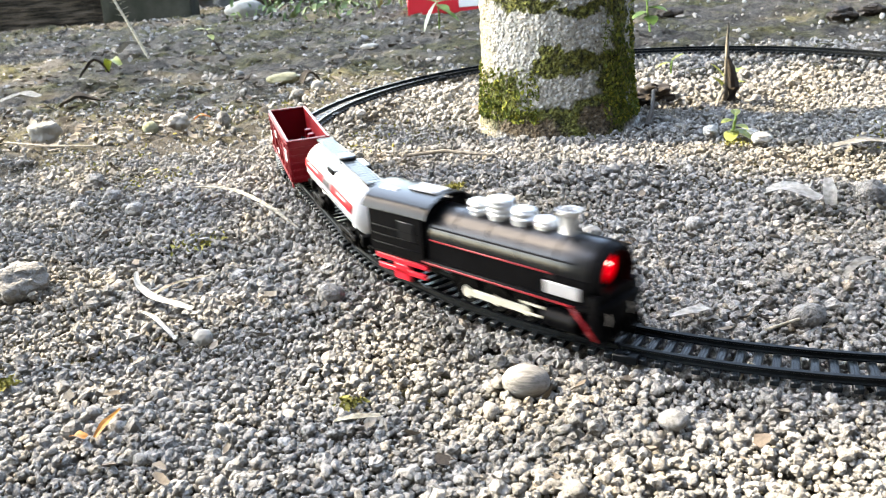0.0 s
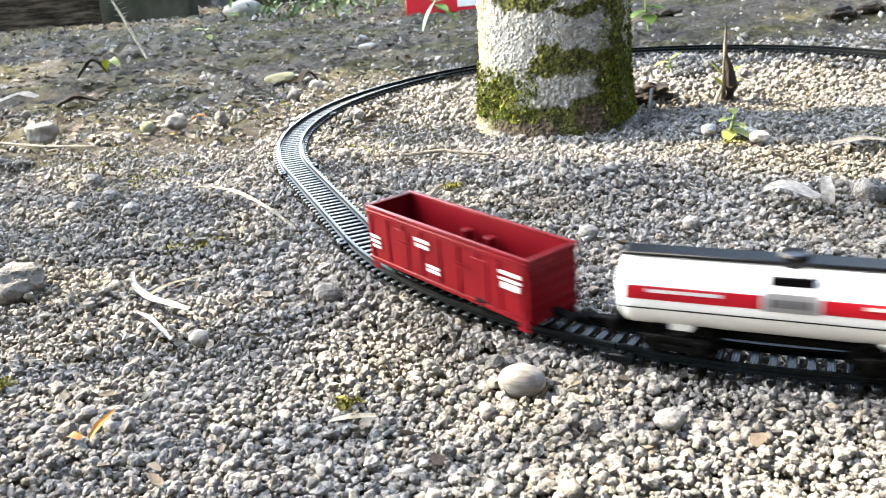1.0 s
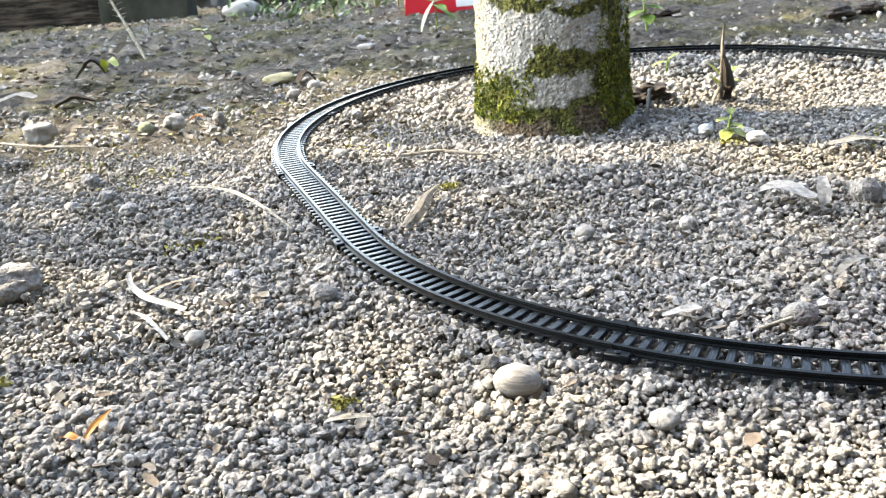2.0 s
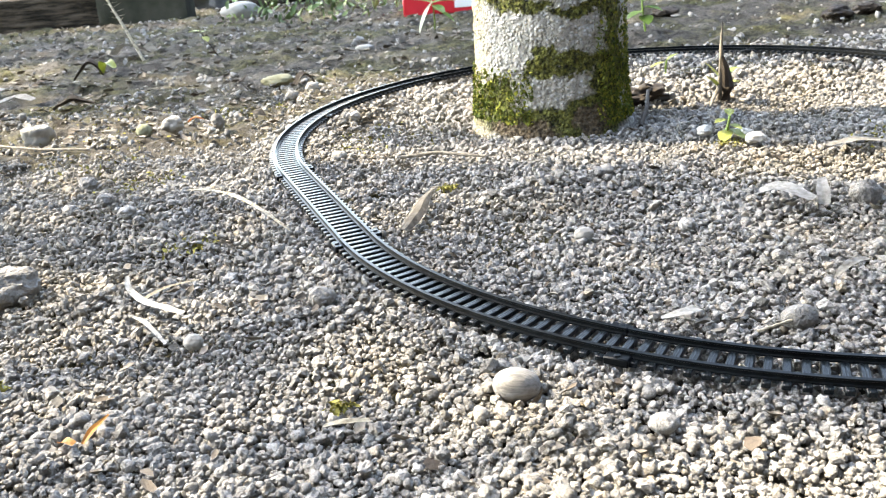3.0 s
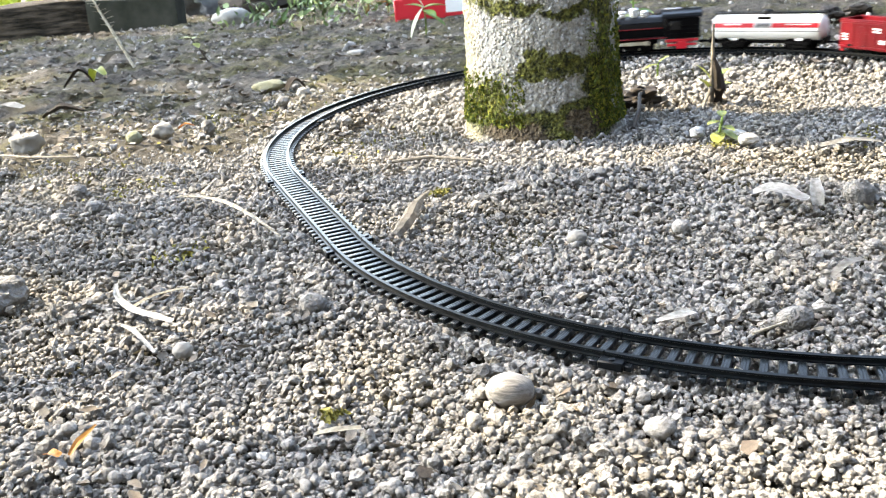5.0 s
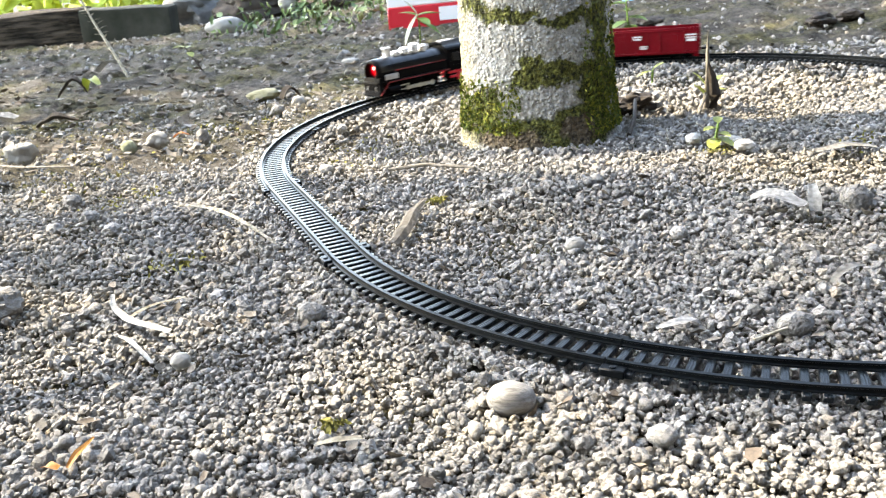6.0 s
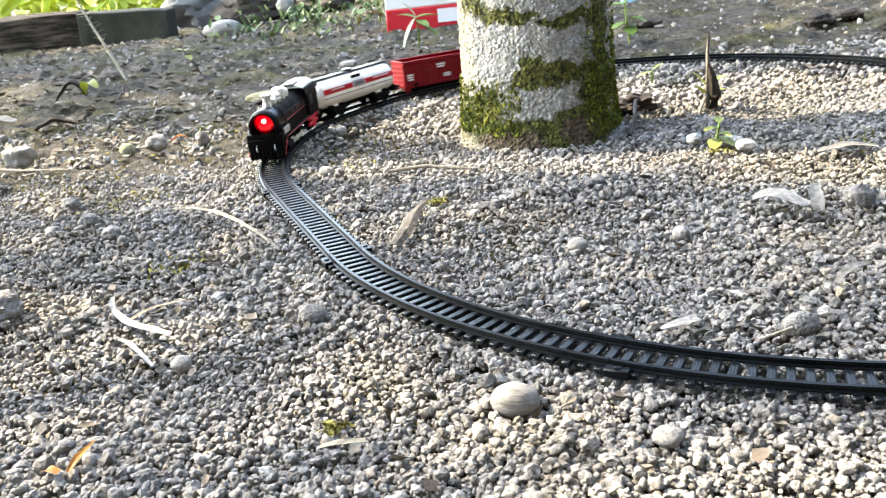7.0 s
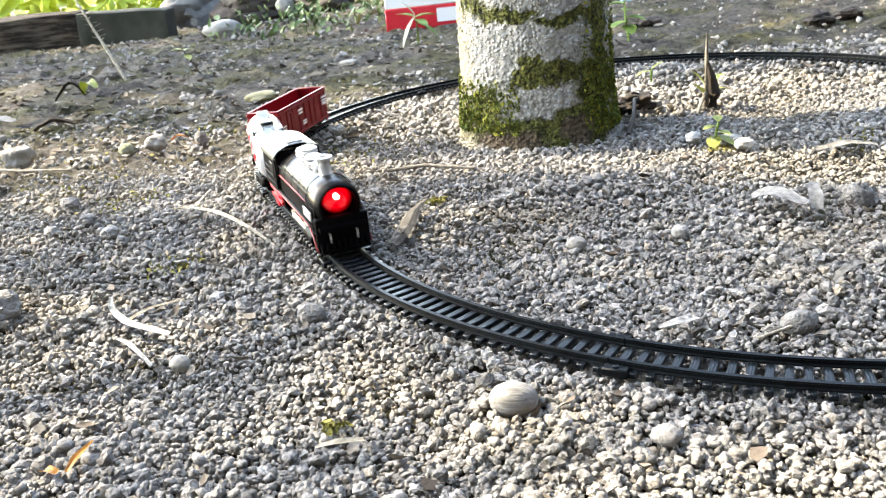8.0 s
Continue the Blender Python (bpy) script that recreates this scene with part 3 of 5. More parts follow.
def track_section(length, bent, label):
    root = thing("track_section", Matrix.Identity(4), label, "toy track", "sections of the oval track")

    def local(s):
        if not bent:
            return (s, 0.0), 0.0
        a = s / RADIUS
        return (RADIUS * math.sin(a), RADIUS * (1 - math.cos(a))), a

    steps = [local(0.0004 + (length - 0.0008) * k / 28) for k in range(29 if bent else 29)]
    for side in (-1, 1):
        part("rail", sweep(rail_profile(side), steps), M_TRACK, root)
    count = round(length / TIE_STEP)
    for k in range(count):
        (x, y), h = local((k + 0.5) * length / count)
        ob = new("sleeper", TIE)
        ob.parent = root
        ob.matrix_basis = pose(x, y, 0, 0, 0, math.degrees(h))
    for s, side in ((0.0, -1), (length, 1), (0.0, 1), (length, -1)):
        (x, y), h = local(s - 0.0045 if s else 0.0045)
        o = side * 0.0140
        if (s > 0) == (side < 0):
            continue
        ob = new("joint_tab", TAB)
        ob.parent = root
        ob.matrix_basis = pose(x - math.sin(h) * o, y + math.cos(h) * o, 0.0004, 0, 0, math.degrees(h))
    return root


def section_pose(s):
    p, h = track_at(s + 1e-6)
    return pose(p.x, p.y, 0, 0, 0, math.degrees(h))


CURVE = HALF / 5
curved = track_section(CURVE, True, "curved black plastic toy track section lying on gravel")
curved.matrix_basis = section_pose(0)
for k in range(1, 10):
    copy_thing(curved, section_pose(k * CURVE + (STRAIGHT if k >= 5 else 0)))
straight = track_section(STRAIGHT, False, "straight black plastic toy track section lying on gravel")
straight.matrix_basis = section_pose(HALF)
copy_thing(straight, section_pose(2 * HALF + STRAIGHT))


# ---- tree ----
def bark_trunk():
    bm = bmesh.new()
    seg, rings = 240, []
    zs = [-0.02 + 0.0017 * k for k in range(124)] + [0.20 + 0.06 * k for k in range(1, 38)]
    for z in zs:
        ring = []
        for k in range(seg):
            a = 2 * math.pi * k / seg
            r = 0.0690 + 0.008 * math.exp(-max(z, 0) / 0.022) - 0.006 * min(z, 2.4)
            v = Vector((math.cos(a), math.sin(a), z * 9))
            r += 0.0024 * noise.noise(v * 1.6) + 0.0011 * noise.noise(Vector((v.x * 9, v.y * 9, z * 90)))
            r += 0.004 * math.exp(-max(z, 0) / 0.02) * noise.noise(Vector((v.x * 2.4, v.y * 2.4, 3.0)))
            if z < 0.2 and a > 2.6:
                near_wart = noise.voronoi(Vector((math.cos(a) * 0.07, math.sin(a) * 0.07, z)) * 150)[0][0]
                r += 0.0030 * max(0.0, 0.42 - near_wart) + 0.0010 * noise.noise(Vector((v.x * 24, v.y * 24, z * 300)))
            ring.append(bm.verts.new((r * math.cos(a) + 0.03 * z * (z > 0.15) * (z - 0.15), r * math.sin(a), z)))
        rings.append(ring)
    for a, b in zip(rings, rings[1:]):
        for k in range(seg):
            bm.faces.new((a[k], a[(k + 1) % seg], b[(k + 1) % seg], b[k]))
    bm.faces.new(rings[0][::-1]), bm.faces.new(rings[-1])
    return bm


def leaf_cloud(blobs, count, size, rng):
    """Leaves strewn through flattened balls (centre, radii), hanging loosely."""
    shape = np.array([(-0.5, 0, 0), (-0.15, -0.24, 0.05), (0.25, -0.18, 0.03), (0.5, 0, -0.08), (0.25, 0.18, 0.03), (-0.15, 0.24, 0.05)])
    tri = np.array([(0, 1, 2, 5), (2, 3, 4, 5)])
    vs, fs = [], []
    for i in range(count):
        c, r = blobs[rng.integers(len(blobs))]
        d = rng.normal(size=3)
        d = d / np.linalg.norm(d) * rng.random() ** 0.4
        p = np.array(c) + d * np.array(r)
        s = size * rng.uniform(0.6, 1.4)
        e = np.array(Euler((rng.normal(0, 0.7), rng.normal(0.3, 0.6), rng.uniform(0, 6.3))).to_matrix())
        vs.append((shape * s) @ e.T + p), fs.append(tri + 6 * i)
    return np.concatenate(vs), np.concatenate(fs)


TREE_AT = pose(0.1135, 0.82, 0)
tree = thing("tree", TREE_AT, "tree with pale lichen-blotched bark and moss round its foot", "tree")
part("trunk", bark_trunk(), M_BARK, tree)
_rng = np.random.default_rng(21)
_blobs = []
for k in range(7):
    a = k * 0.9 + 0.4
    tip = Vector((0.13 + math.cos(a) * 0.9, math.sin(a) * 0.9, 2.9 + 0.25 * (k % 3)))
    base = Vector((0.12, 0, 1.9 + 0.05 * k))
    mid_p = base.lerp(tip, 0.5) + Vector((0, 0, 0.12))
    part("limb", tube([base, mid_p, tip], [0.028, 0.018, 0.006], 8), M_BARK, tree)
    _blobs.append((tip, (0.75, 0.75, 0.3)))
_v, _f = leaf_cloud(_blobs, 2600, 0.13, _rng)
crown = new("crown", joined("crown", _v, _f, M_CROWN))
crown.parent = tree


def moss_place(rng):
    while True:
        a = rng.uniform(-3.3, 0.3)
        z = abs(rng.normal(0, 0.028)) + 0.004
        side = math.cos(a)
        if (side > 0.45 and rng.random() < 0.8) or (side < -0.35 and 0.015 < z < 0.062):
            if side > 0.45:
                z *= 1.7
            r = 0.0700 + 0.008 * math.exp(-z / 0.022) + rng.uniform(-0.001, 0.0018)
            return 0.1135 + r * math.cos(a), 0.82 + r * math.sin(a), z


flakes("moss", "green and brown moss tufts on the bark", "moss", 4200, M_MOSS, 31, moss_place, 0.0034, 1.2)


# ---- unseen plain walls added around the camera to block sky light and darken reflections ----
def blocking_wall(name, a, b, height):
    a, b = Vector(a), Vector(b)
    bm = box((b - a).length, 0.15, height, (0, 0, -0.05))
    mid = (a + b) / 2
    return solid(name, bm, M_DARKWALL, pose(mid.x, mid.y, 0, 0, 0, math.degrees(math.atan2(b.y - a.y, b.x - a.x))), "unseen plain dark wall added to block light", "wall", kind="structure", smooth=False)


blocking_wall("wall_south", (-3.0, -0.75), (2.6, -0.75), 2.6)
blocking_wall("wall_east", (2.6, -0.675), (2.6, 4.2), 2.2)
blocking_wall("wall_north", (-0.15, 4.35), (2.675, 4.35), 2.4)

# ---- shade trees added beyond the view, between the sun and the gravel, to dapple it ----
def shade_tree(label, foot, reach, zones, leaf_size, seed):
    """A tree towards the sun. zones: where its sprays throw their shade, as (u, w, half width, half length, leaves);
    u runs across the sunlight's way over the ground, w along it."""
    cross, way = Vector((0.423, 0.906, 0.0)), -SUN_AZ
    root = thing("shade_tree", pose(foot[0], foot[1], 0), label, "tree", "trees beside the clearing")
    origin = Vector((foot[0], foot[1], 0))
    rng = np.random.default_rng(seed)
    top = reach * math.sin(SUN_EL)
    part("trunk", tube([(0, 0, -0.05), (0.03, 0.02, top * 0.6), (0.0, 0.05, top * 1.15)], [0.07, 0.055, 0.02], 12), M_BARK, root)
    shape = np.array([(-0.5, 0, 0), (-0.15, -0.24, 0.05), (0.25, -0.18, 0.03), (0.5, 0, -0.08), (0.25, 0.18, 0.03), (-0.15, 0.24, 0.05)])
    quad = np.array([(0, 1, 2, 5), (2, 3, 4, 5)])
    vs, fs, n = [], [], 0
    for u, w, du, dw, count in zones:
        tip = cross * u + way * w + sun_dir * reach - origin
        part("limb", tube([(0.02, 0.03, top * 0.55), tuple(tip * 0.55 + Vector((0, 0, top * 0.35))), tuple(tip)], [0.03, 0.018, 0.006], 7), M_BARK, root)
        for k in range(count):
            p = cross * (u + du * rng.uniform(-1, 1)) + way * (w + dw * rng.uniform(-1, 1)) + sun_dir * (reach + rng.normal(0, 0.18)) - origin
            e = np.array(Euler((rng.normal(0, 0.7), rng.normal(0.3, 0.6), rng.uniform(0, 6.3))).to_matrix())
            vs.append((shape * leaf_size * rng.uniform(0.6, 1.4)) @ e.T + np.array(p)), fs.append(quad + 6 * n)
            n += 1
    cr = new("crown", joined("crown", np.concatenate(vs), np.concatenate(fs), M_CROWN))
    cr.parent = root
    return root


shade_tree("unseen leafy tree added to shade the gravel", (-2.6, 0.6), 2.8,
           [(0.50, -0.75, 0.11, 0.30, 75), (0.49, -0.25, 0.12, 0.25, 95), (0.52, 0.22, 0.08, 0.20, 55), (0.37, -0.05, 0.055, 0.11, 55), (0.60, -0.02, 0.05, 0.16, 40), (0.10, -0.62, 0.30, 0.30, 42), (0.28, -0.22, 0.10, 0.06, 10), (0.735, -0.27, 0.022, 0.13, 26), (0.94, -0.90, 0.16, 0.27, 130), (-0.55, -0.2, 0.35, 0.7, 500)], 0.085, 51)
shade_tree("unseen leafy tree added to shade the gravel", (-2.2, 2.6), 2.9,
           [(1.22, -0.7, 0.16, 0.5, 420), (1.25, 0.1, 0.20, 0.4, 330), (1.8, -0.9, 0.40, 0.7, 900), (1.8, 0.2, 0.40, 0.5, 600), (1.42, -1.50, 0.26, 0.50, 420)], 0.10, 52)

# ---- loose things on the gravel ----
def on(x, y, lift=0.0, rz=0, rx=0, ry=0):
    return pose(x, y, float(rise(x, y)) + lift, rx, ry, rz)


def stone(x, y, sx, sy, sz, mat, label, seed, rz=0, lift=0.0015, rough=0.14, name="stone"):
    return solid(name, pebble(sx, sy, sz, seed, rough), mat, on(x, y, lift, rz), label, "stone", "scattered stones")


solid("nut", pebble(0.0205, 0.0158, 0.0150, 3, 0.05), M_NUT, on(0.0248, 0.3175, 0.0008, -6, 0, 4), "weathered grey nut husk lying on the gravel", "nut")
solid("nut", pebble(0.0185, 0.0125, 0.0122, 9, 0.06), M_STONE, on(0.161, 0.3565, 0.0008, 12), "dark grey ridged seed husk beside the track", "nut")
stone(0.1255, 0.621, 0.0115, 0.0100, 0.0078, M_PALE, "small pale round pebble on gravel", 1)
stone(0.277, 0.533, 0.0205, 0.0190, 0.0180, M_STONE, "dark grey rounded stone on gravel", 2, 20, 0.0, 0.2)
stone(-0.069, 0.431, 0.0145, 0.0140, 0.0110, M_STONE, "grey ridged round pebble half sunk in gravel", 4)
stone(-0.1305, 0.393, 0.0098, 0.0092, 0.0082, M_PALE, "small whitish round pebble on gravel", 5)
stone(-0.262, 0.482, 0.0360, 0.0280, 0.0225, M_STONE, "pale rough stone with a shaded underside", 6, 30, 0.001, 0.3)
stone(0.150, 0.498, 0.0110, 0.0100, 0.0085, M_GRAVEL, "small grey pebble on the gravel", 7)
stone(0.085, 0.490, 0.0125, 0.0105, 0.0090, M_PALE, "small cream pebble on the gravel", 8)
stone(0.078, 0.282, 0.0115, 0.0095, 0.0085, M_GRAVEL, "grey pebble among pale gravel", 11)
stone(-0.417, 0.905, 0.0290, 0.0170, 0.0270, M_PALE, "pale angular stone chip on soil", 12, 20, 0.001, 0.35)
stone(-0.305, 0.903, 0.0160, 0.0155, 0.0150, M_OLIVE, "olive mossy rounded stone on soil", 13)
stone(-0.278, 0.917, 0.0225, 0.0200, 0.0190, M_PALE, "pale rounded stone on the soil", 14, 0, 0.002, 0.25)
stone(-0.231, 0.920, 0.0140, 0.0130, 0.0180, M_STONE, "upright pale grey pebble on soil", 15, 0, 0.002, 0.25)
stone(-0.205, 1.175, 0.0460, 0.0330, 0.0150, M_YELLOWST, "long yellowish-white stone on soil", 16, 25, 0.001, 0.2)
stone(-0.148, 1.085, 0.0170, 0.0150, 0.0130, M_PALE, "small white pebble beside dark leaf", 17)
stone(-0.170, 1.055, 0.0160, 0.0140, 0.0120, M_STONE, "small grey pebble on the gravel", 18)
stone(0.322, 1.010, 0.0130, 0.0120, 0.0120, M_STONE, "small pale stone behind the tree", 19)
stone(-0.086, 0.745, 0.0130, 0.0115, 0.0100, M_PALE, "pale pebble beside the track", 20)
stone(-0.102, 1.430, 0.0300, 0.0200, 0.0100, M_PALE, "flat pale stone on bare soil", 22)
stone(-0.450, 2.210, 0.0980, 0.0600, 0.0480, M_PALE, "large pale rounded stone beside weeds", 23, 10, 0.004, 0.15)
stone(-0.330, 2.500, 0.0500, 0.0450, 0.0500, M_PALE, "white rounded stone among weeds", 24, 0, 0.03)
stone(-0.430, 2.620, 0.2300, 0.1600, 0.1100, M_BROWN, "brown rough boulder behind the weeds", 25, 15, 0.0, 0.35)
stone(-0.590, 2.700, 0.2200, 0.2000, 0.1500, M_DARKST, "dark boulder beside the block", 26, 0, 0.0, 0.35)
stone(-0.260, 2.750, 0.2000, 0.1500, 0.0800, M_BROWN, "brown rough boulder behind the weeds", 27, 0, 0.0, 0.35)
for k, (x, y, d) in enumerate(((-0.235, 0.62, 0.016), (-0.265, 0.66, 0.018), (-0.30, 0.72, 0.020), (-0.22, 0.60, 0.013), (-0.285, 0.64, 0.014), (-0.11, 0.45, 0.009), (0.24, 0.44, 0.011))):
    stone(x, y, d * 0.8, d * 0.7, d * 0.6, M_GRAVEL, "small rough grey pebble", 30 + k, 40 * k, 0.001, 0.3)


def strip(name, pts, widths, mat, label, category="dry leaf", curl=0.2, thick=0.0006):
    """A dry blade on the ground through plan points of (x, y, height)."""
    x0, y0, _ = pts[0]
    z0 = float(rise(x0, y0))
    return solid(name, blade([(x - x0, y - y0, h) for x, y, h in pts], widths, thick, curl), mat, pose(x0, y0, z0), label, category)


strip("straw", [(-0.198, 0.653, 0.007), (-0.180, 0.642, 0.009), (-0.155, 0.616, 0.011), (-0.128, 0.580, 0.010), (-0.101, 0.538, 0.006)], [0.0040, 0.0052, 0.0045, 0.0034, 0.0015], M_STRAW, "long curved dry straw blade")
strip("dead_grass", [(-0.190, 0.480, 0.010), (-0.184, 0.462, 0.009), (-0.170, 0.442, 0.008), (-0.156, 0.431, 0.008), (-0.143, 0.423, 0.007)], [0.002, 0.0035, 0.0048, 0.0052, 0.0042], M_WHITELEAF, "pale curled dry leaf blade on gravel")
strip("dead_grass", [(-0.172, 0.446, 0.007), (-0.162, 0.458, 0.009), (-0.145, 0.469, 0.008)], [0.003, 0.0032, 0.002], M_STRAW, "thin dry leaf blade on gravel")
strip("dead_grass", [(-0.172, 0.428, 0.006), (-0.160, 0.413, 0.008), (-0.144, 0.391, 0.006)], [0.0018, 0.0028, 0.0018], M_WHITELEAF, "short pale dry blade on gravel")
strip("bark_chip", [(-0.027, 0.528, 0.007), (-0.021, 0.541, 0.010), (-0.0165, 0.556, 0.011), (-0.013, 0.573, 0.012), (-0.0085, 0.591, 0.011), (-0.002, 0.613, 0.008)], [0.009, 0.0115, 0.0112, 0.0100, 0.0070, 0.002], M_BARKCHIP, "curled grey bark chip on gravel", "bark", -0.30, 0.0014)
strip("pale_leaf", [(0.208, 0.534, 0.010), (0.221, 0.528, 0.013), (0.235, 0.514, 0.009)], [0.010, 0.020, 0.010], M_WHITELEAF, "broken pale dead leaf on gravel", "dry leaf", 0.12)
strip("pale_leaf", [(0.2430, 0.516, 0.005), (0.2455, 0.525, 0.012), (0.2485, 0.535, 0.017)], [0.007, 0.008, 0.005], M_WHITELEAF, "narrow upright pale leaf scrap", "dry leaf", 0.12)
strip("pale_leaf", [(0.099, 0.365, 0.007), (0.108, 0.364, 0.009), (0.117, 0.368, 0.009)], [0.003, 0.0065, 0.0075], M_WHITELEAF, "pale leaf scrap beside the track", "dry leaf", 0.1)
strip("pale_leaf", [(0.196, 0.396, 0.006), (0.207, 0.404, 0.009), (0.219, 0.410, 0.008)], [0.002, 0.006, 0.005], M_PALELEAF, "thin pale leaf scrap on gravel", "dry leaf", 0.1)
strip("pale_leaf", [(0.300, 0.640, 0.006), (0.325, 0.642, 0.008), (0.345, 0.636, 0.006)], [0.006, 0.014, 0.006], M_PALELEAF, "pale dead leaf on gravel", "dry leaf", 0.1)
strip("pale_leaf", [(-0.60, 1.20, 0.006), (-0.575, 1.215, 0.012), (-0.55, 1.205, 0.008)], [0.016, 0.026, 0.012], M_PALELEAF, "bleached white dead leaf on soil", "dry leaf", 0.1)
strip("pale_leaf", [(-0.57, 1.62, 0.006), (-0.545, 1.61, 0.022), (-0.52, 1.63, 0.010)], [0.016, 0.030, 0.016], M_PALELEAF, "bleached curled dead leaf on soil", "dry leaf", 0.2)
strip("pale_leaf", [(-0.055, 0.300, 0.006), (-0.045, 0.297, 0.009), (-0.036, 0.300, 0.007)], [0.003, 0.004, 0.003], M_STRAW, "small straw scrap on gravel", "dry leaf", 0.1)
strip("brown_leaf", [(-0.475, 1.095, 0.008), (-0.455, 1.100, 0.016), (-0.430, 1.110, 0.010)], [0.016, 0.030, 0.014], M_BROWN, "curled dark brown dead leaf", "dry leaf", 0.2)
strip("brown_leaf", [(-0.170, 1.110, 0.006), (-0.160, 1.115, 0.018), (-0.150, 1.118, 0.006)], [0.014, 0.020, 0.012], M_BROWN, "black curled leaf scrap on soil", "dry leaf", 0.2)
strip("amber_leaf", [(-0.1530, 0.302, 0.004), (-0.1505, 0.309, 0.006), (-0.1475, 0.319, 0.007)], [0.002, 0.0036, 0.0012], M_AMBER, "amber curled dead leaf scrap", "dry leaf", 0.3)
strip("amber_leaf", [(-0.1625, 0.303, 0.005), (-0.1595, 0.3005, 0.007), (-0.1555, 0.299, 0.006)], [0.003, 0.004, 0.003], M_AMBER, "amber dead leaf scrap on gravel", "dry leaf", 0.2)
strip("amber_leaf", [(-0.263, 0.925, 0.008), (-0.255, 0.924, 0.012), (-0.247, 0.927, 0.009)], [0.006, 0.008, 0.005], M_AMBER, "orange dead leaf scrap between pebbles", "dry leaf", 0.2)
strip("yellow_leaf", [(-0.500, 1.350, 0.012), (-0.490, 1.345, 0.030), (-0.475, 1.335, 0.022)], [0.008, 0.022, 0.008], M_LIME, "yellow-green fallen leaf on soil", "dry leaf", 0.2)
strip("brown_leaf", [(-0.540, 1.340, 0.008), (-0.515, 1.345, 0.030), (-0.500, 1.350, 0.010)], [0.010, 0.028, 0.014], M_BROWN, "dark folded dead leaf on soil", "dry leaf", 0.2)


def twig(pts, radii, label, mat=M_BARKCHIP, name="twig"):
    x0, y0, _ = pts[0]
    return solid(name, tube([(x - x0, y - y0, z) for x, y, z in pts], radii, 8), mat, pose(x0, y0, float(rise(x0, y0))), label, "twig")


twig([(-0.031, 0.712, 0.006), (0.000, 0.710, 0.008), (0.022, 0.699, 0.007), (0.040, 0.692, 0.006)], [0.0016, 0.0015, 0.0013, 0.0010], "thin brown twig on gravel")
twig([(-0.46, 0.90, 0.006), (-0.40, 0.86, 0.007), (-0.345, 0.845, 0.006)], [0.0011, 0.0013, 0.0010], "thin pale twig on soil")
twig([(0.186, 0.765, 0.002), (0.200, 0.800, 0.010), (0.214, 0.850, 0.016), (0.225, 0.875, 0.012)], [0.0022, 0.002, 0.0018, 0.0014], "thin grey root beside the tree", M_BROWN)
twig([(0.138, 0.347, 0.005), (0.152, 0.350, 0.007), (0.166, 0.358, 0.006)], [0.0007, 0.0007, 0.0006], "thin dry stem beside the track", M_STRAW)
twig([(0.113, 0.309, 0.004), (0.118, 0.313, 0.009), (0.124, 0.312, 0.006), (0.126, 0.304, 0.003)], [0.0006, 0.0006, 0.0006, 0.0005], "curled pale root hair below the rail", M_STRAW)
solid("wood_clod", pebble(0.044, 0.026, 0.019, 41, 0.8), M_BROWN, on(0.214, 0.872, 0.001, 14), "black rotten wood clod beside the tree", "wood")
solid("clod", pebble(0.050, 0.030, 0.022, 44, 0.5), M_BROWN, on(0.62, 1.33, 0.001, 14), "dark brown earth clod on soil", "clod")
solid("clod", pebble(0.040, 0.025, 0.020, 45, 0.5), M_BROWN, on(0.68, 1.36, 0.001, -14), "dark brown earth clod on soil", "clod")
solid("clod", pebble(0.045, 0.030, 0.018, 46, 0.5), M_BROWN, on(0.42, 1.55, 0.001, 0), "dark brown earth clod on soil", "clod")


def plant(x, y, label, stem, leaves, name="seedling", stem_mat=None):
    """stem: points; leaves: (height, turn, tilt, length, width, material)."""
    root = thing(name, on(x, y), label, "plant")
    part("stem", tube(stem, [0.0016] * (len(stem) - 1) + [0.0009], 7), stem_mat or M_GREENLEAF, root)
    for h, turn, tilt, length, width, mat in leaves:
        part("leaf", leaf(length, width), mat, root, at=pose(stem[-1][0] * h / stem[-1][2], stem[-1][1] * h / stem[-1][2], h, 0, -tilt, turn))
    return root


plant(0.015, 1.600, "young plant with pale wilted and fresh green leaves", [(0, 0, 0), (0.002, 0, 0.03), (0.000, 0, 0.052)],
      [(0.050, 20, 10, 0.045, 0.022, M_GREENLEAF), (0.046, -60, -5, 0.040, 0.020, M_GREENLEAF), (0.050, 150, 20, 0.040, 0.018, M_GREENLEAF), (0.052, 200, -50, 0.060, 0.018, M_WILT), (0.040, -20, -20, 0.045, 0.022, M_GREENLEAF), (0.052, 170, 60, 0.035, 0.014, M_WILT)])
plant(0.335, 1.350, "young plant with round fresh green leaves", [(0, 0, 0), (-0.004, 0, 0.03), (-0.006, 0, 0.060)],
      [(0.060, 20, 20, 0.028, 0.022, M_GREENLEAF), (0.056, 160, 10, 0.028, 0.022, M_GREENLEAF), (0.036, -30, 0, 0.030, 0.022, M_GREENLEAF), (0.030, 200, -5, 0.030, 0.022, M_GREENLEAF), (0.024, -90, -10, 0.030, 0.022, M_GREENLEAF), (0.045, 60, 10, 0.028, 0.020, M_GREENLEAF)])
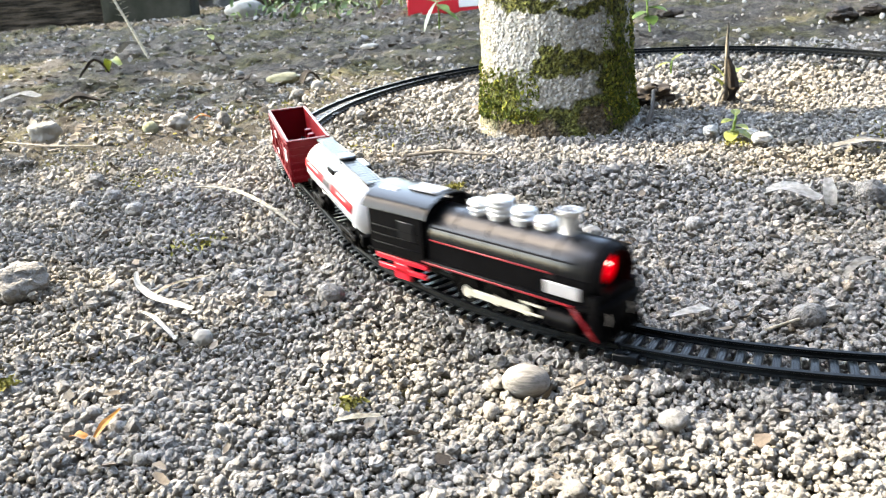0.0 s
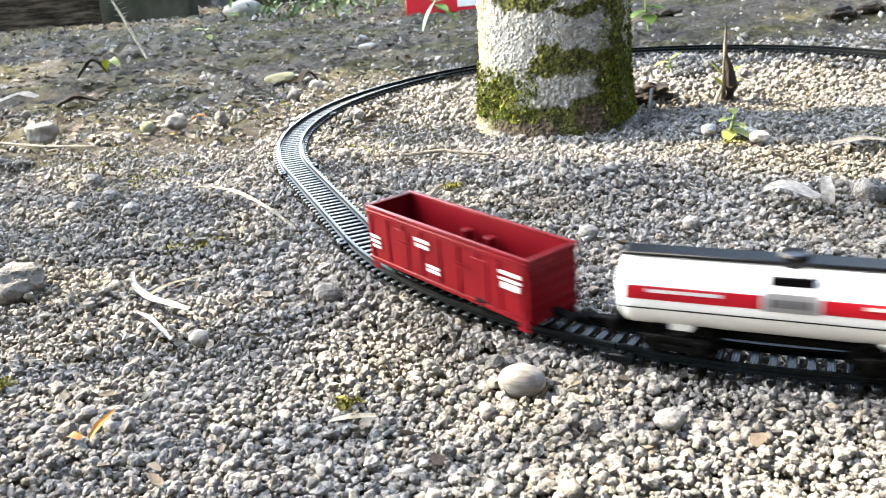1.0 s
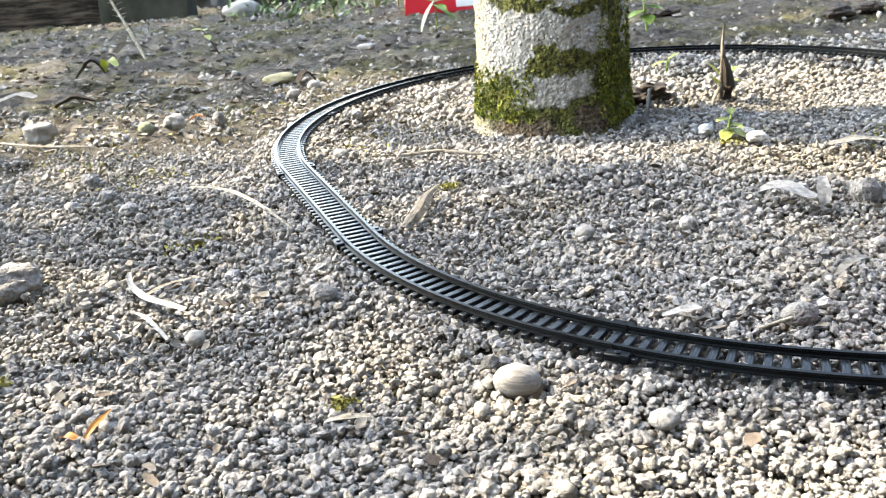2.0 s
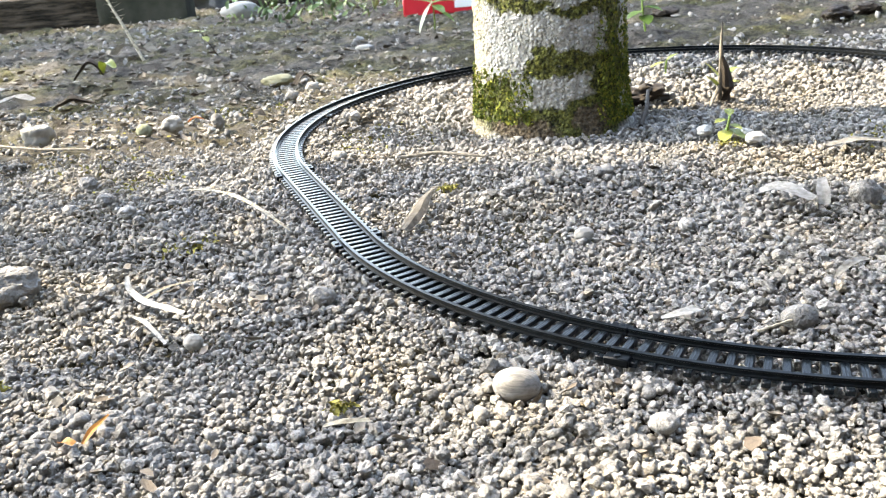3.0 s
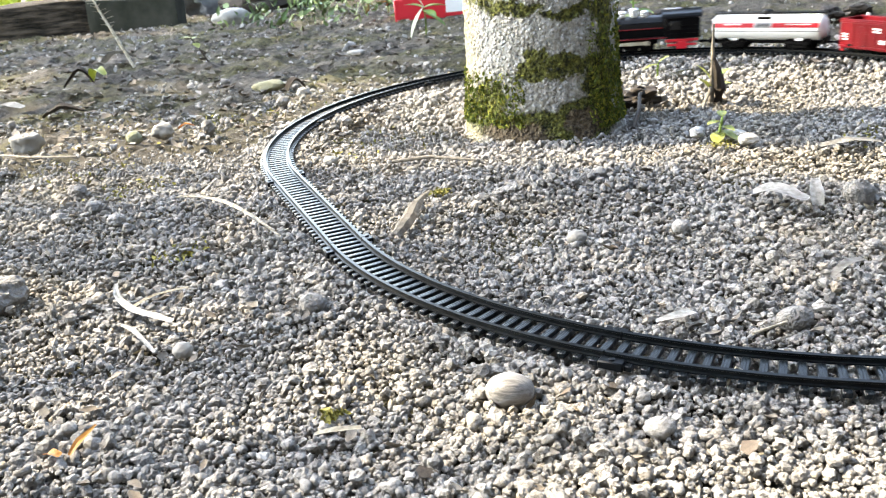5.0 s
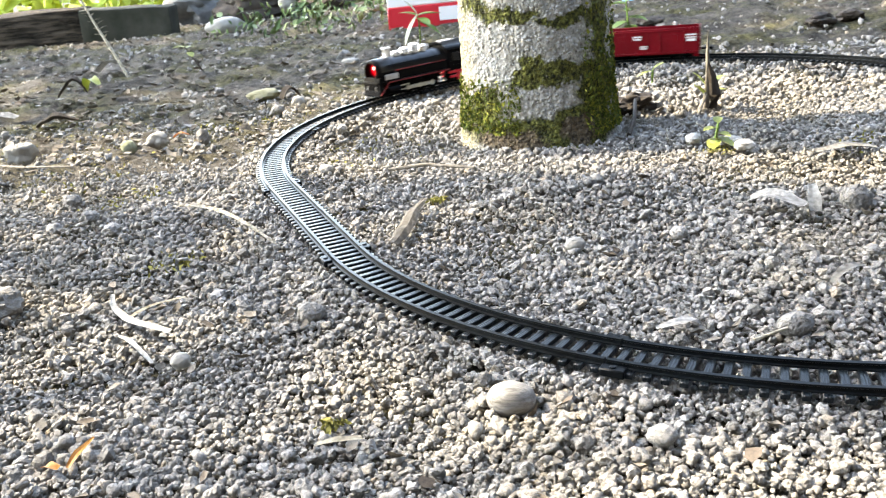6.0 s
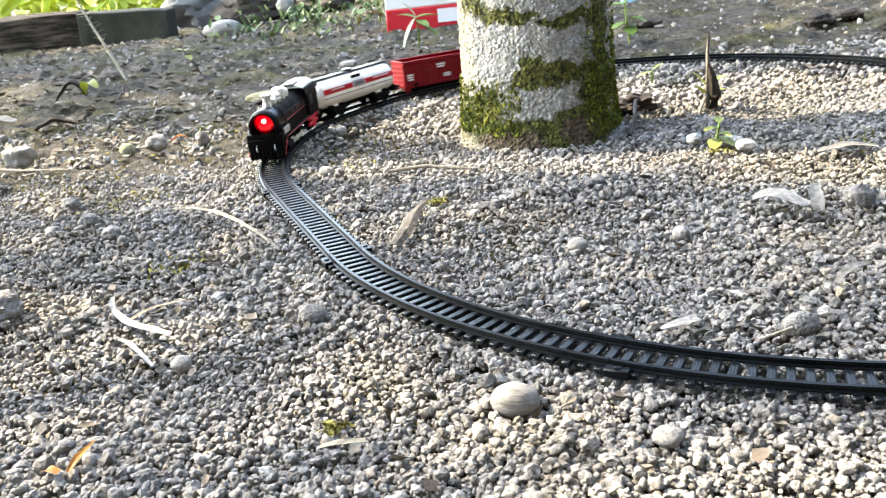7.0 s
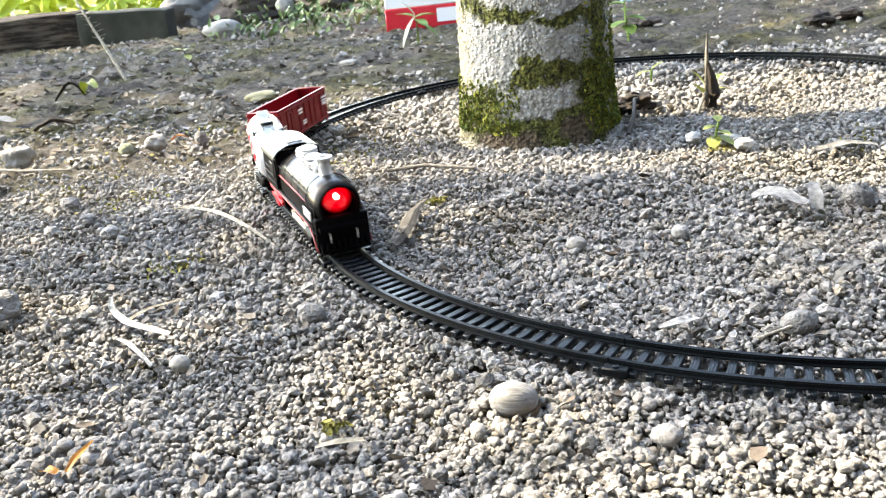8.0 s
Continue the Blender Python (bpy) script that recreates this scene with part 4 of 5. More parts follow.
plant(0.238, 0.690, "lime-green seedling beside pale petals", [(0, 0, 0), (0.001, 0, 0.010), (0.003, 0, 0.022)],
      [(0.022, 80, 30, 0.010, 0.008, M_LIME), (0.018, 200, 10, 0.014, 0.010, M_LIME), (0.010, 240, -10, 0.018, 0.012, M_LIME), (0.010, -50, -8, 0.018, 0.012, M_LIME), (0.008, 20, 5, 0.014, 0.010, M_LIME), (0.014, 300, 5, 0.014, 0.009, M_LIME)])
for x, y, r in ((0.226, 0.708, 60), (0.252, 0.690, -40), (0.256, 0.672, 10)):
    solid("petal", pebble(0.017, 0.012, 0.009, 60 + r, 0.25), M_WHITELEAF, on(x, y, 0.004, r), "pale fallen petal beside a seedling", "petal", "petals by the seedling")
plant(0.272, 1.000, "tiny lime two-leaved seedling", [(0, 0, 0), (0.0, 0, 0.010), (0.001, 0, 0.017)], [(0.017, 10, 35, 0.016, 0.007, M_LIME), (0.015, 190, 0, 0.020, 0.008, M_LIME)])
plant(-0.355, 1.500, "thin seedling with a yellow-green tip", [(0, 0, 0), (-0.010, 0, 0.02), (-0.024, 0, 0.045)], [(0.045, 180, 10, 0.022, 0.012, M_LIME), (0.043, 60, 10, 0.020, 0.010, M_LIME), (0.036, -60, -10, 0.020, 0.012, M_LIME)], stem_mat=M_BROWN)
stub = thing("dead_stem", on(0.2865, 0.850), "upright dead brown stem with a ragged sheath", "dead stem")
part("stem", tube([(-0.002, 0, 0), (0.000, 0, 0.03), (-0.001, 0, 0.055), (0.000, 0, 0.078)], [0.0030, 0.0028, 0.0018, 0.0008], 10), M_BARKCHIP, stub)
part("sheath", tube([(0.004, -0.003, 0.002), (0.006, -0.003, 0.016), (0.003, -0.002, 0.034), (0.0, 0, 0.046)], [0.0046, 0.0060, 0.0042, 0.0016], 9), M_BROWN, stub, "ragged dark brown sheath")
part("root", tube([(0, 0, 0.018), (-0.010, -0.010, 0.008), (-0.020, -0.030, 0.002)], [0.0018, 0.0018, 0.001], 7), M_BARKCHIP, stub)
for h, turn, tilt, mat in ((0.022, 170, 60, M_LIME), (0.012, 190, 55, M_LIME), (0.022, 0, 40, M_GREENLEAF), (0.016, 10, 15, M_LIME)):
    part("leaf", leaf(0.022, 0.014), mat, stub, at=pose(0, 0.004, h, 0, -tilt, turn))
stalk = thing("dry_stalk", on(-0.503, 1.565), "leaning dry stalk with a feathery brown tip", "dry stalk")
part("stem", tube([(0, 0, 0), (-0.022, 0.01, 0.05), (-0.046, 0.02, 0.10), (-0.072, 0.03, 0.165)], [0.0025, 0.0028, 0.002, 0.001], 7), M_STRAW, stalk)
for k in range(26):
    t = 0.42 + 0.58 * k / 25
    part("frond", leaf(0.016, 0.003, 0.1), M_STRAW, stalk, at=pose(-0.072 * t, 0.03 * t, 0.165 * t, 0, -30 + 9 * (k % 3), 180 * (k % 2) + 25 * ((k * 7) % 5 - 2)))


# ---- far edge of the yard ----
def rough_block(name, sx, sy, sz, mat, m, label, category, seed, wear=0.004):
    """A worn timber or block: a bevelled box cut finely and roughened."""
    bm = box(sx, sy, sz, (0, 0, -0.005), min(sy, sz) * 0.10, seg=2)
    bmesh.ops.subdivide_edges(bm, edges=[e for e in bm.edges if e.calc_length() > 0.05], cuts=10, use_grid_fill=True)
    for v in bm.verts:
        v.co += Vector((noise.noise(v.co * 9 + Vector((seed, 0, 0))), noise.noise(v.co * 9 + Vector((0, seed, 0))), noise.noise(v.co * 12 + Vector((0, 0, seed))))) * wear
    return solid(name, bm, mat, m, label, category)


rough_block("timber_beam", 0.62, 0.12, 0.092, M_BEAM, pose(-1.175, 2.46, 0, 0, 0, 2), "weathered brown timber beam lying on the soil", "timber", 1, 0.008)
rough_block("concrete_block", 0.235, 0.10, 0.088, M_BLOCK, pose(-0.742, 2.42, -0.004, 0, 3, 0), "green-stained grey concrete block on the soil", "block", 2, 0.003)
rough_block("timber_beam", 0.50, 0.10, 0.070, M_BEAM, pose(-0.42, 2.95, 0, 0, 0, -4), "dark weathered timber behind the stones", "timber", 3, 0.008)
package = thing("toy_box", pose(0.085, 1.96, 0, 0, 0, -3), "red and white cardboard box standing on the soil", "box")
part("lower_sleeve", box(0.255, 0.110, 0.046, (0, 0, 0.0), 0.002, seg=1), M_BOXRED, package, "red lower part of the box")
part("upper_sleeve", box(0.253, 0.108, 0.075, (0, 0, 0.046), 0.002, seg=1), M_BOXWHITE, package, "white upper part of the box")
part("label_panel", box(0.075, 0.001, 0.028, (0.020, -0.0556, 0.011)), M_BOXWHITE, package, "white label panel")
mat_blue = solid("blue_tub", lathe([(0.055, 0.0), (0.062, 0.040), (0.065, 0.041), (0.066, 0.045), (0.062, 0.045), (0.052, 0.004), (0.0001, 0.004)], 40), M_BLUE, pose(0.545, 2.035, 0), "sky-blue plastic tub on the soil", "tub")


def weed_place(rng):
    while True:
        x = rng.uniform(-0.48, 0.02)
        y = rng.uniform(1.95, 2.75)
        if noise.noise(Vector((x * 9, y * 5, 2.0))) > -0.02:
            return x, y, abs(rng.normal(0.0, 0.03))


flakes("weeds", "low light-green weeds growing between stones", "weeds", 430, M_SPRIG, 61, weed_place, 0.019, 0.8)


def bush_place(rng):
    return rng.uniform(-2.6, -0.85), rng.uniform(3.0, 3.6), abs(rng.normal(0.05, 0.16))


flakes("bush", "sunlit yellow-green leafy bush behind the timber", "bush", 1500, M_LEAFLIT, 62, bush_place, 0.07, 0.9)


def lichen_place(rng):
    cx, cy, r = ((-0.171, 0.550, 0.016), (-0.33, 0.95, 0.08), (-0.215, 0.355, 0.006), (-0.06, 0.80, 0.05), (-0.25, 0.72, 0.03), (0.006, 0.62, 0.006), (-0.31, 0.80, 0.05), (0.36, 0.66, 0.03), (0.236, 0.675, 0.012), (-0.05, 0.318, 0.004), (-0.40, 1.02, 0.10), (-0.2, 1.0, 0.06))[rng.integers(12)]
    x, y = cx + rng.normal(0, r * 0.6), cy + rng.normal(0, r * 0.6)
    return x, y, float(rise(x, y)) + 0.0035


flakes("yellow_moss", "yellow-green moss specks on the gravel", "moss", 900, M_LICHEN, 63, lichen_place, 0.0034, 0.7)

# ---- train ----
def wheelset(r, parent, x, gauge=GAUGE):
    """Two flanged wheels on one axle; the parent's space has the rail top at z = 0."""
    bm = None
    for side in (-1, 1):
        at = Matrix.Translation((0, side * (gauge / 2 - 0.0002), 0)) @ Matrix.Rotation(radians(90 * side), 4, "X")
        bm = lathe([(0.0001, -0.0016), (r * 0.55, -0.0016), (r * 0.62, -0.0009), (r * 0.9, -0.0009), (r, -0.0014), (r, 0.0012), (r + 0.0010, 0.0014), (r + 0.0010, 0.0022), (0.0001, 0.0022)], 20, at, bm)
        for k in range(5):
            a = 2 * math.pi * k / 5
            bm = box(r * 0.28, 0.0014, r * 0.28, (math.cos(a) * r * 0.75, side * (gauge / 2 + 0.0012), math.sin(a) * r * 0.75 - r * 0.14), 0, bm)
    bm = lathe([(0.0012, -gauge / 2), (0.0012, gauge / 2)], 8, ALONG_Y, bm)
    ob = part("wheelset", bm, M_UNDER, parent)
    ob.matrix_basis = pose(x, 0, r)
    return ob, r, x


SPINNING, BOGIES = [], []
WAGON_D = 0.040


def bogie(parent, x):
    """A four-wheel truck: two side frames with springs and boxes, a bolster and two wheelsets."""
    bm = None
    for side in (-1, 1):
        y = side * 0.0138
        bm = box(0.030, 0.0022, 0.0030, (0, y, 0.0070), 0.0005, bm, seg=1)
        bm = box(0.018, 0.0022, 0.0030, (0, y, 0.0030), 0.0005, bm, seg=1)
        for sx in (-0.0095, 0.0095):
            bm = box(0.0056, 0.0030, 0.0060, (sx, y, 0.0035), 0.0007, bm, seg=1)
        for sx in (-0.003, 0.0, 0.003):
            bm = lathe([(0.0011, 0.0035), (0.0011, 0.0075)], 8, Matrix.Translation((sx, y, 0)), bm)
    bm = box(0.008, 0.0276, 0.0050, (0, 0, 0.0060), 0.0006, bm, seg=1)
    ob = part("bogie", bm, M_UNDER, parent)
    ob.matrix_basis = pose(x, 0, RAIL_Z)
    BOGIES.append((ob, x))
    for sx in (-0.0095, 0.0095):
        SPINNING.append(wheelset(0.0068, ob, sx))
    return ob


def coupling(parent, x, end, z=0.0075):
    """A drawbar with a hook at its end; end is +1 at the front."""
    bm = box(0.016, 0.0042, 0.0022, (x + end * 0.006, 0, RAIL_Z + z), 0.0004, seg=1)
    bm = box(0.0030, 0.0110, 0.0042, (x + end * 0.014, 0, RAIL_Z + z - 0.001), 0.0006, bm, seg=1)
    part("coupling", bm, M_UNDER, parent)


def gondola():
    L, W, zb, zt = 0.128, 0.0315, 0.0150, 0.0465
    root = thing("gondola_wagon", Matrix.Identity(4), "open oxide-red plastic gondola wagon of the toy train", "toy wagon", "wagons of the toy train")
    t = 0.0014
    for side in (-1, 1):
        y = side * (W / 2 - t / 2)
        bm = box(L, t, zt - zb, (0, y, zb), 0.0003, seg=1)
        o = side * (W / 2 + 0.0002)
        ribs = []
        mouldings = [box(L, 0.0016, 0.0020, (0, o, zt - 0.0030), 0.0004, seg=1), box(L, 0.0016, 0.0022, (0, o, zb + 0.0010), 0.0004, seg=1)]
        for k in range(9):
            x = -L / 2 + 0.004 + k * (L - 0.008) / 8
            ribs.append(box(0.0020, 0.0013, zt - zb - 0.0066, (x, o, zb + 0.0033), 0.0003, seg=1))
        for x0 in (-0.0315, 0.0315):
            ribs.append(box(0.0105, 0.0010, 0.0210, (x0, o, zb + 0.0040), 0.0003, seg=1))
        for sx in (-1, 1):
            mouldings.append(box(0.006, 0.0014, 0.0046, (sx * (L / 2 - 0.004), y, zb - 0.0040), 0.0004, seg=1))
        wall = part("side_wall", bm, M_GONDOLA, root)
        for moulding, kind in zip(mouldings, ("moulding", "moulding", "step", "step")):
            part(kind, moulding, M_GONDOLA, wall)
        for rib in ribs:
            part("rib", rib, M_GONDOLA, wall)
        # faded white print: bars where the lettering stands
        for x, z, w, h in ((-0.056, 0.0310, 0.008, 0.0016), (-0.056, 0.0282, 0.008, 0.0016), (-0.0555, 0.0254, 0.007, 0.0016), (-0.0130, 0.0385, 0.011, 0.0018), (-0.0130, 0.0355, 0.010, 0.0018), (-0.0050, 0.0262, 0.009, 0.0016), (-0.0050, 0.0238, 0.009, 0.0016),
                          (0.0535, 0.0385, 0.013, 0.0017), (0.0535, 0.0355, 0.013, 0.0013), (0.0535, 0.0315, 0.011, 0.0030), (-0.030, 0.0352, 0.011, 0.0005), (0.019, 0.0352, 0.011, 0.0005), (-0.030, 0.0330, 0.011, 0.0005), (0.019, 0.0330, 0.011, 0.0005)):
            part("print_bar", box(w, 0.0003, h, (-side * x, side * (W / 2 + 0.00112), z - 0.0008)), M_WHITE if h > 0.001 else M_GONDOLA, wall, "white print on the wagon side", smooth=False)
    for sx in (-1, 1):
        bm = box(t, W - 2 * t, zt - zb, (sx * (L / 2 - t / 2), 0, zb), 0.0003, seg=1)
        wall = part("end_wall", bm, M_GONDOLA, root)
        for k in range(5):
            part("rib", box(0.0012, W - 0.003, 0.0014, (sx * (L / 2 + 0.0002), 0, zb + 0.003 + k * 0.0056), 0.0003, seg=1), M_GONDOLA, wall)
    part("floor", box(L - 2 * t, W - 2 * t, 0.0016, (0, 0, zb + 0.002)), M_GONDOLA, root)
    for x in (-0.008, 0.010):
        part("peg", lathe([(0.0032, zb + 0.0036), (0.0030, zb + 0.0235), (0.0024, zb + 0.0240)], 14, Matrix.Translation((x, 0.0095, 0))), M_GONDOLA, root)
    rim = None
    for side in (-1, 1):
        rim = box(L + 0.0012, 0.0024, 0.0010, (0, side * (W / 2 - 0.0006), zt), 0.0003, rim, seg=1)
        rim = box(0.0024, W - 0.0036, 0.0010, (side * (L / 2 - 0.0006), 0, zt), 0.0003, rim, seg=1)
    part("rim", rim, M_GONDOLA, root)
    part("underframe", box(L * 0.92, 0.012, 0.0040, (0, 0, zb - 0.0025), 0.0006, seg=1), M_UNDER, root)
    for sx in (-1, 1):
        bogie(root, sx * WAGON_D)
        coupling(root, sx * L / 2, sx)
    return root


def tank_wagon():
    L, r, zc = 0.138, 0.0158, 0.0362
    root = thing("tank_wagon", Matrix.Identity(4), "white tank wagon with a broken red stripe and black walkway", "toy wagon", "wagons of the toy train")
    prof = [(0.0001, -L / 2)] + [(r * math.sin(a), -L / 2 + 0.008 * (1 - math.cos(a))) for a in (0.35, 0.7, 1.05, 1.35, 1.57)]
    prof += [(r, -L / 2 + 0.010), (r, L / 2 - 0.010)] + [(a, -b) for a, b in prof[::-1]]
    tank = part("tank", lathe(prof, 48, Matrix.Translation((0, 0, zc)) @ ALONG_X), M_TANK, root)

    def shell(x0, x1, a0, a1, out):
        """A thin curved plate on the tank between two angles from level, in degrees."""
        bm = bmesh.new()
        rows = []
        for k in range(7):
            a = radians(a0 + (a1 - a0) * k / 6)
            rows.append([bm.verts.new((x, math.cos(a) * (r + out), zc + math.sin(a) * (r + out))) for x in (x0, x1)])
        for p, q in zip(rows, rows[1:]):
            bm.faces.new((p[0], p[1], q[1], q[0]))
        bmesh.ops.solidify(bm, geom=list(bm.faces), thickness=out * 0.9)
        bmesh.ops.recalc_face_normals(bm, faces=bm.faces)
        return bm

    for base in (0, 180):
        f = 1 if base == 0 else -1
        a = lambda d: base + f * d
        for x0, x1 in ((-0.063, -0.009), (0.013, 0.063)):
            part("stripe", shell(x0, x1, a(3), a(23), 0.0003), M_REDPAINT, tank, "red stripe along the tank")
        part("stripe", shell(-0.0010, 0.0050, a(10), a(16), 0.0003), M_GREYPLATE, tank, "grey number plate on the tank")
        part("number_plate", shell(-0.008, 0.012, a(1), a(27), 0.0005), M_GREYPLATE, tank, "light grey plate with a dark number bar")
        for x0, x1 in ((-0.0055, -0.0010), (0.0, 0.0035), (0.0045, 0.0085)):
            part("print_bar", shell(x0, x1, a(8), a(19), 0.0008), M_INK, tank, "dark print on the plate")
        for x0, x1 in ((-0.054, -0.024), (0.028, 0.050)):
            part("print_bar", shell(x0, x1, a(14), a(19), 0.0006), M_WHITE, tank, "white print on the stripe")
        part("seam", shell(-0.064, 0.064, a(-13), a(-10.5), 0.0004), M_BLACK, tank, "thin black line")
        bm = box(0.0170, 0.0050, 0.0012, (0.002, f * 0.0092, zc + r - 0.0030), 0.0003, seg=1)
        part("platform", bm, M_TANK, root)
        part("platform_edge", box(0.0165, 0.0012, 0.0034, (0.002, f * 0.0121, zc + r - 0.0058), 0.0003, seg=1), M_BLACK, root)
    bm = box(L * 0.95, 0.0105, 0.0016, (0, 0, zc + r - 0.0001), 0.0004, seg=1)
    for k in range(24):
        bm = box(0.0012, 0.0100, 0.0005, (-0.063 + k * 0.00548, 0, zc + r + 0.0014), 0, bm)
    part("walkway", bm, M_BOILER, root, "black ribbed walkway on the tank")
    hat = lathe([(0.0056, zc + r - 0.003), (0.0056, zc + r + 0.0030), (0.0048, zc + r + 0.0040), (0.0001, zc + r + 0.0044)], 20, Matrix.Translation((0.002, 0, 0)))
    part("hatch", hat, M_BOILER, root, "black filler hatch")
    for sx in (-1, 1):
        saddle = box(0.010, 0.020, 0.0065, (sx * WAGON_D, 0, 0.0185), 0.0008, seg=1)
        part("saddle", saddle, M_TANK, root)
        bogie(root, sx * WAGON_D)
        coupling(root, sx * L / 2, sx)
        bm = box(0.004, 0.026, 0.0075, (sx * (L / 2 - 0.0008), 0, 0.0175), 0.0008, seg=1)
        part("end_step", bm, M_UNDER, root)
    part("underframe", box(L * 0.96, 0.010, 0.0036, (0, 0, 0.0168), 0.0006, seg=1), M_UNDER, root)
    return root


RODS = []
LOCO_D = 0.046


def locomotive():
    root = thing("steam_locomotive", Matrix.Identity(4), "black toy steam locomotive with silver domes and red lines", "toy locomotive")
    zc, r = 0.0405, 0.0148
    # boiler with bands, tapering into the smokebox
    prof = [(0.0001, -0.040), (r, -0.040), (r, 0.050), (r + 0.0006, 0.0502), (r + 0.0006, 0.0535), (r, 0.0537), (r, 0.0740), (r - 0.0012, 0.0765), (0.0110, 0.0766), (0.0108, 0.0712), (0.0001, 0.0712)]
    boiler = part("boiler", lathe(prof, 48, Matrix.Translation((0, 0, zc)) @ ALONG_X), M_BOILER, root)
    for x in (-0.020, 0.005, 0.028):
        part("boiler_band", lathe([(r + 0.0004, -0.0006), (r + 0.0004, 0.0006), (r - 0.001, 0.0006), (r - 0.001, -0.0006), (r + 0.0004, -0.0006)], 40, Matrix.Translation((x, 0, zc)) @ ALONG_X), M_BOILER, boiler)
    for side in (-1, 1):
        part("boiler_skirt", box(0.116, 0.0030, 0.0130, (0.018, side * (r - 0.0012), 0.0275), 0.0006, seg=1), M_BLACK, root)
        part("boiler_line", box(0.088, 0.0009, 0.0008, (0.008, side * (r + 0.0006), zc - 0.0006), 0.0002, seg=1), M_REDLINE, root, "thin red line along the boiler")
        part("handrail", tube([(-0.034, side * (r + 0.0006), zc + 0.0070), (0.066, side * (r + 0.0006), zc + 0.0070)], [0.0004, 0.0004], 6), M_BLACK, root)
        board = box(0.116, 0.0064, 0.0026, (0.018, side * 0.0142, 0.0268), 0.0005, seg=1)
        part("running_board", board, M_BLACK, root)
        part("board_line", box(0.108, 0.0008, 0.0010, (0.013, side * 0.0176, 0.0276), 0.0002, seg=1), M_REDLINE, root, "thin red line along the running board")
        slope = box(0.019, 0.0009, 0.0013, (0.0735, side * 0.0172, 0.0205), 0.0003, rot=Matrix.Rotation(radians(44), 4, "Y"), seg=1)
        part("board_line", slope, M_REDLINE, root, "thin red line along the running board")
        part("deflector", box(0.019, 0.0012, 0.0062, (0.0605, side * 0.0166, 0.0310), 0.0004, seg=1), M_GREYPLATE, root, "pale grey side plate")
        # wheels' frame, cylinder and red ash pan under the cab
        part("frame_plate", box(0.100, 0.0024, 0.0060, (0.020, side * 0.0088, 0.0205), 0.0005, seg=1), M_UNDER, root)
        part("cylinder", lathe([(0.0001, -0.009), (0.0050, -0.009), (0.0050, 0.009), (0.0001, 0.009)], 20, Matrix.Translation((0.0580, side * 0.0135, 0.0185)) @ ALONG_X), M_BLACK, root)
        bm = box(0.040, 0.0022, 0.0030, (-0.060, side * 0.0150, 0.0222), 0.0004, seg=1)
        bm = box(0.036, 0.0022, 0.0028, (-0.060, side * 0.0150, 0.0166), 0.0004, bm, seg=1)
        bm = box(0.012, 0.0026, 0.0090, (-0.060, side * 0.0148, 0.0130), 0.0005, bm, seg=1)
        part("ash_pan", bm, M_REDPAINT, root, "red frame below the cab")
        rod = box(0.042, 0.0010, 0.0040, (0.0, side * 0.0132, -0.0020), 0.0008, seg=1)
        rod = lathe([(0.0030, -0.0007), (0.0030, 0.0007)], 14, Matrix.Translation((-0.019, side * 0.0132, 0)) @ ALONG_Y, rod)
        rod = lathe([(0.0026, -0.0007), (0.0026, 0.0007)], 14, Matrix.Translation((0.0, side * 0.0132, 0)) @ ALONG_Y, rod)
        rod = lathe([(0.0026, -0.0007), (0.0026, 0.0007)], 14, Matrix.Translation((0.019, side * 0.0132, 0)) @ ALONG_Y, rod)
        RODS.append(part("side_rod", rod, M_ROD, root, "cream side rod"))
        guide = box(0.026, 0.0010, 0.0012, (0.044, side * 0.0140, 0.0205), 0.0002, seg=1)
        guide = box(0.026, 0.0010, 0.0012, (0.044, side * 0.0140, 0.0155), 0.0002, guide, seg=1)
        guide = box(0.0012, 0.0010, 0.0062, (0.0308, side * 0.0140, 0.0155), 0.0002, guide, seg=1)
        part("slide_bar", guide, M_ROD, root, "cream slide bar")
    for x in (-0.0169, 0.0021, 0.0212):
        w = wheelset(0.0088, root, x)
        w[0].matrix_basis = pose(x, 0, RAIL_Z + 0.0088)
        SPINNING.append((w[0], 0.0088, x))
    for x in (-0.060, 0.0472):
        w = wheelset(0.0064 + 0.0004, root, x)
        w[0].matrix_basis = pose(x, 0, RAIL_Z + 0.0068)
        SPINNING.append((w[0], 0.0068, x))
    # domes and chimney
    for x, rr, h in ((-0.0110, 0.0054, 0.0068), (0.0045, 0.0060, 0.0104), (0.0215, 0.0056, 0.0076), (0.0365, 0.0048, 0.0052)):
        z0 = zc + r - 0.0026
        prof = [(rr * 0.96, z0)]
        n = 4 if h > 0.008 else 2
        for k in range(n):
            z = z0 + 0.0026 + h * (k + 0.15) / (n + 0.6)
            prof += [(rr * 0.96, z), (rr * 1.06, z + h * 0.10), (rr * 1.06, z + h * 0.32 / n + h * 0.08), (rr * 0.94, z + h * 0.5 / n + h * 0.08)]
        prof += [(rr * 0.92, z0 + 0.0026 + h * 0.86), (rr * 0.62, z0 + 0.0026 + h * 0.97), (0.0001, z0 + 0.0026 + h)]
        part("dome", lathe(prof, 24, Matrix.Translation((x, 0, 0))), M_SILVER, root, "silver dome on the boiler")
    z0 = zc + r - 0.002
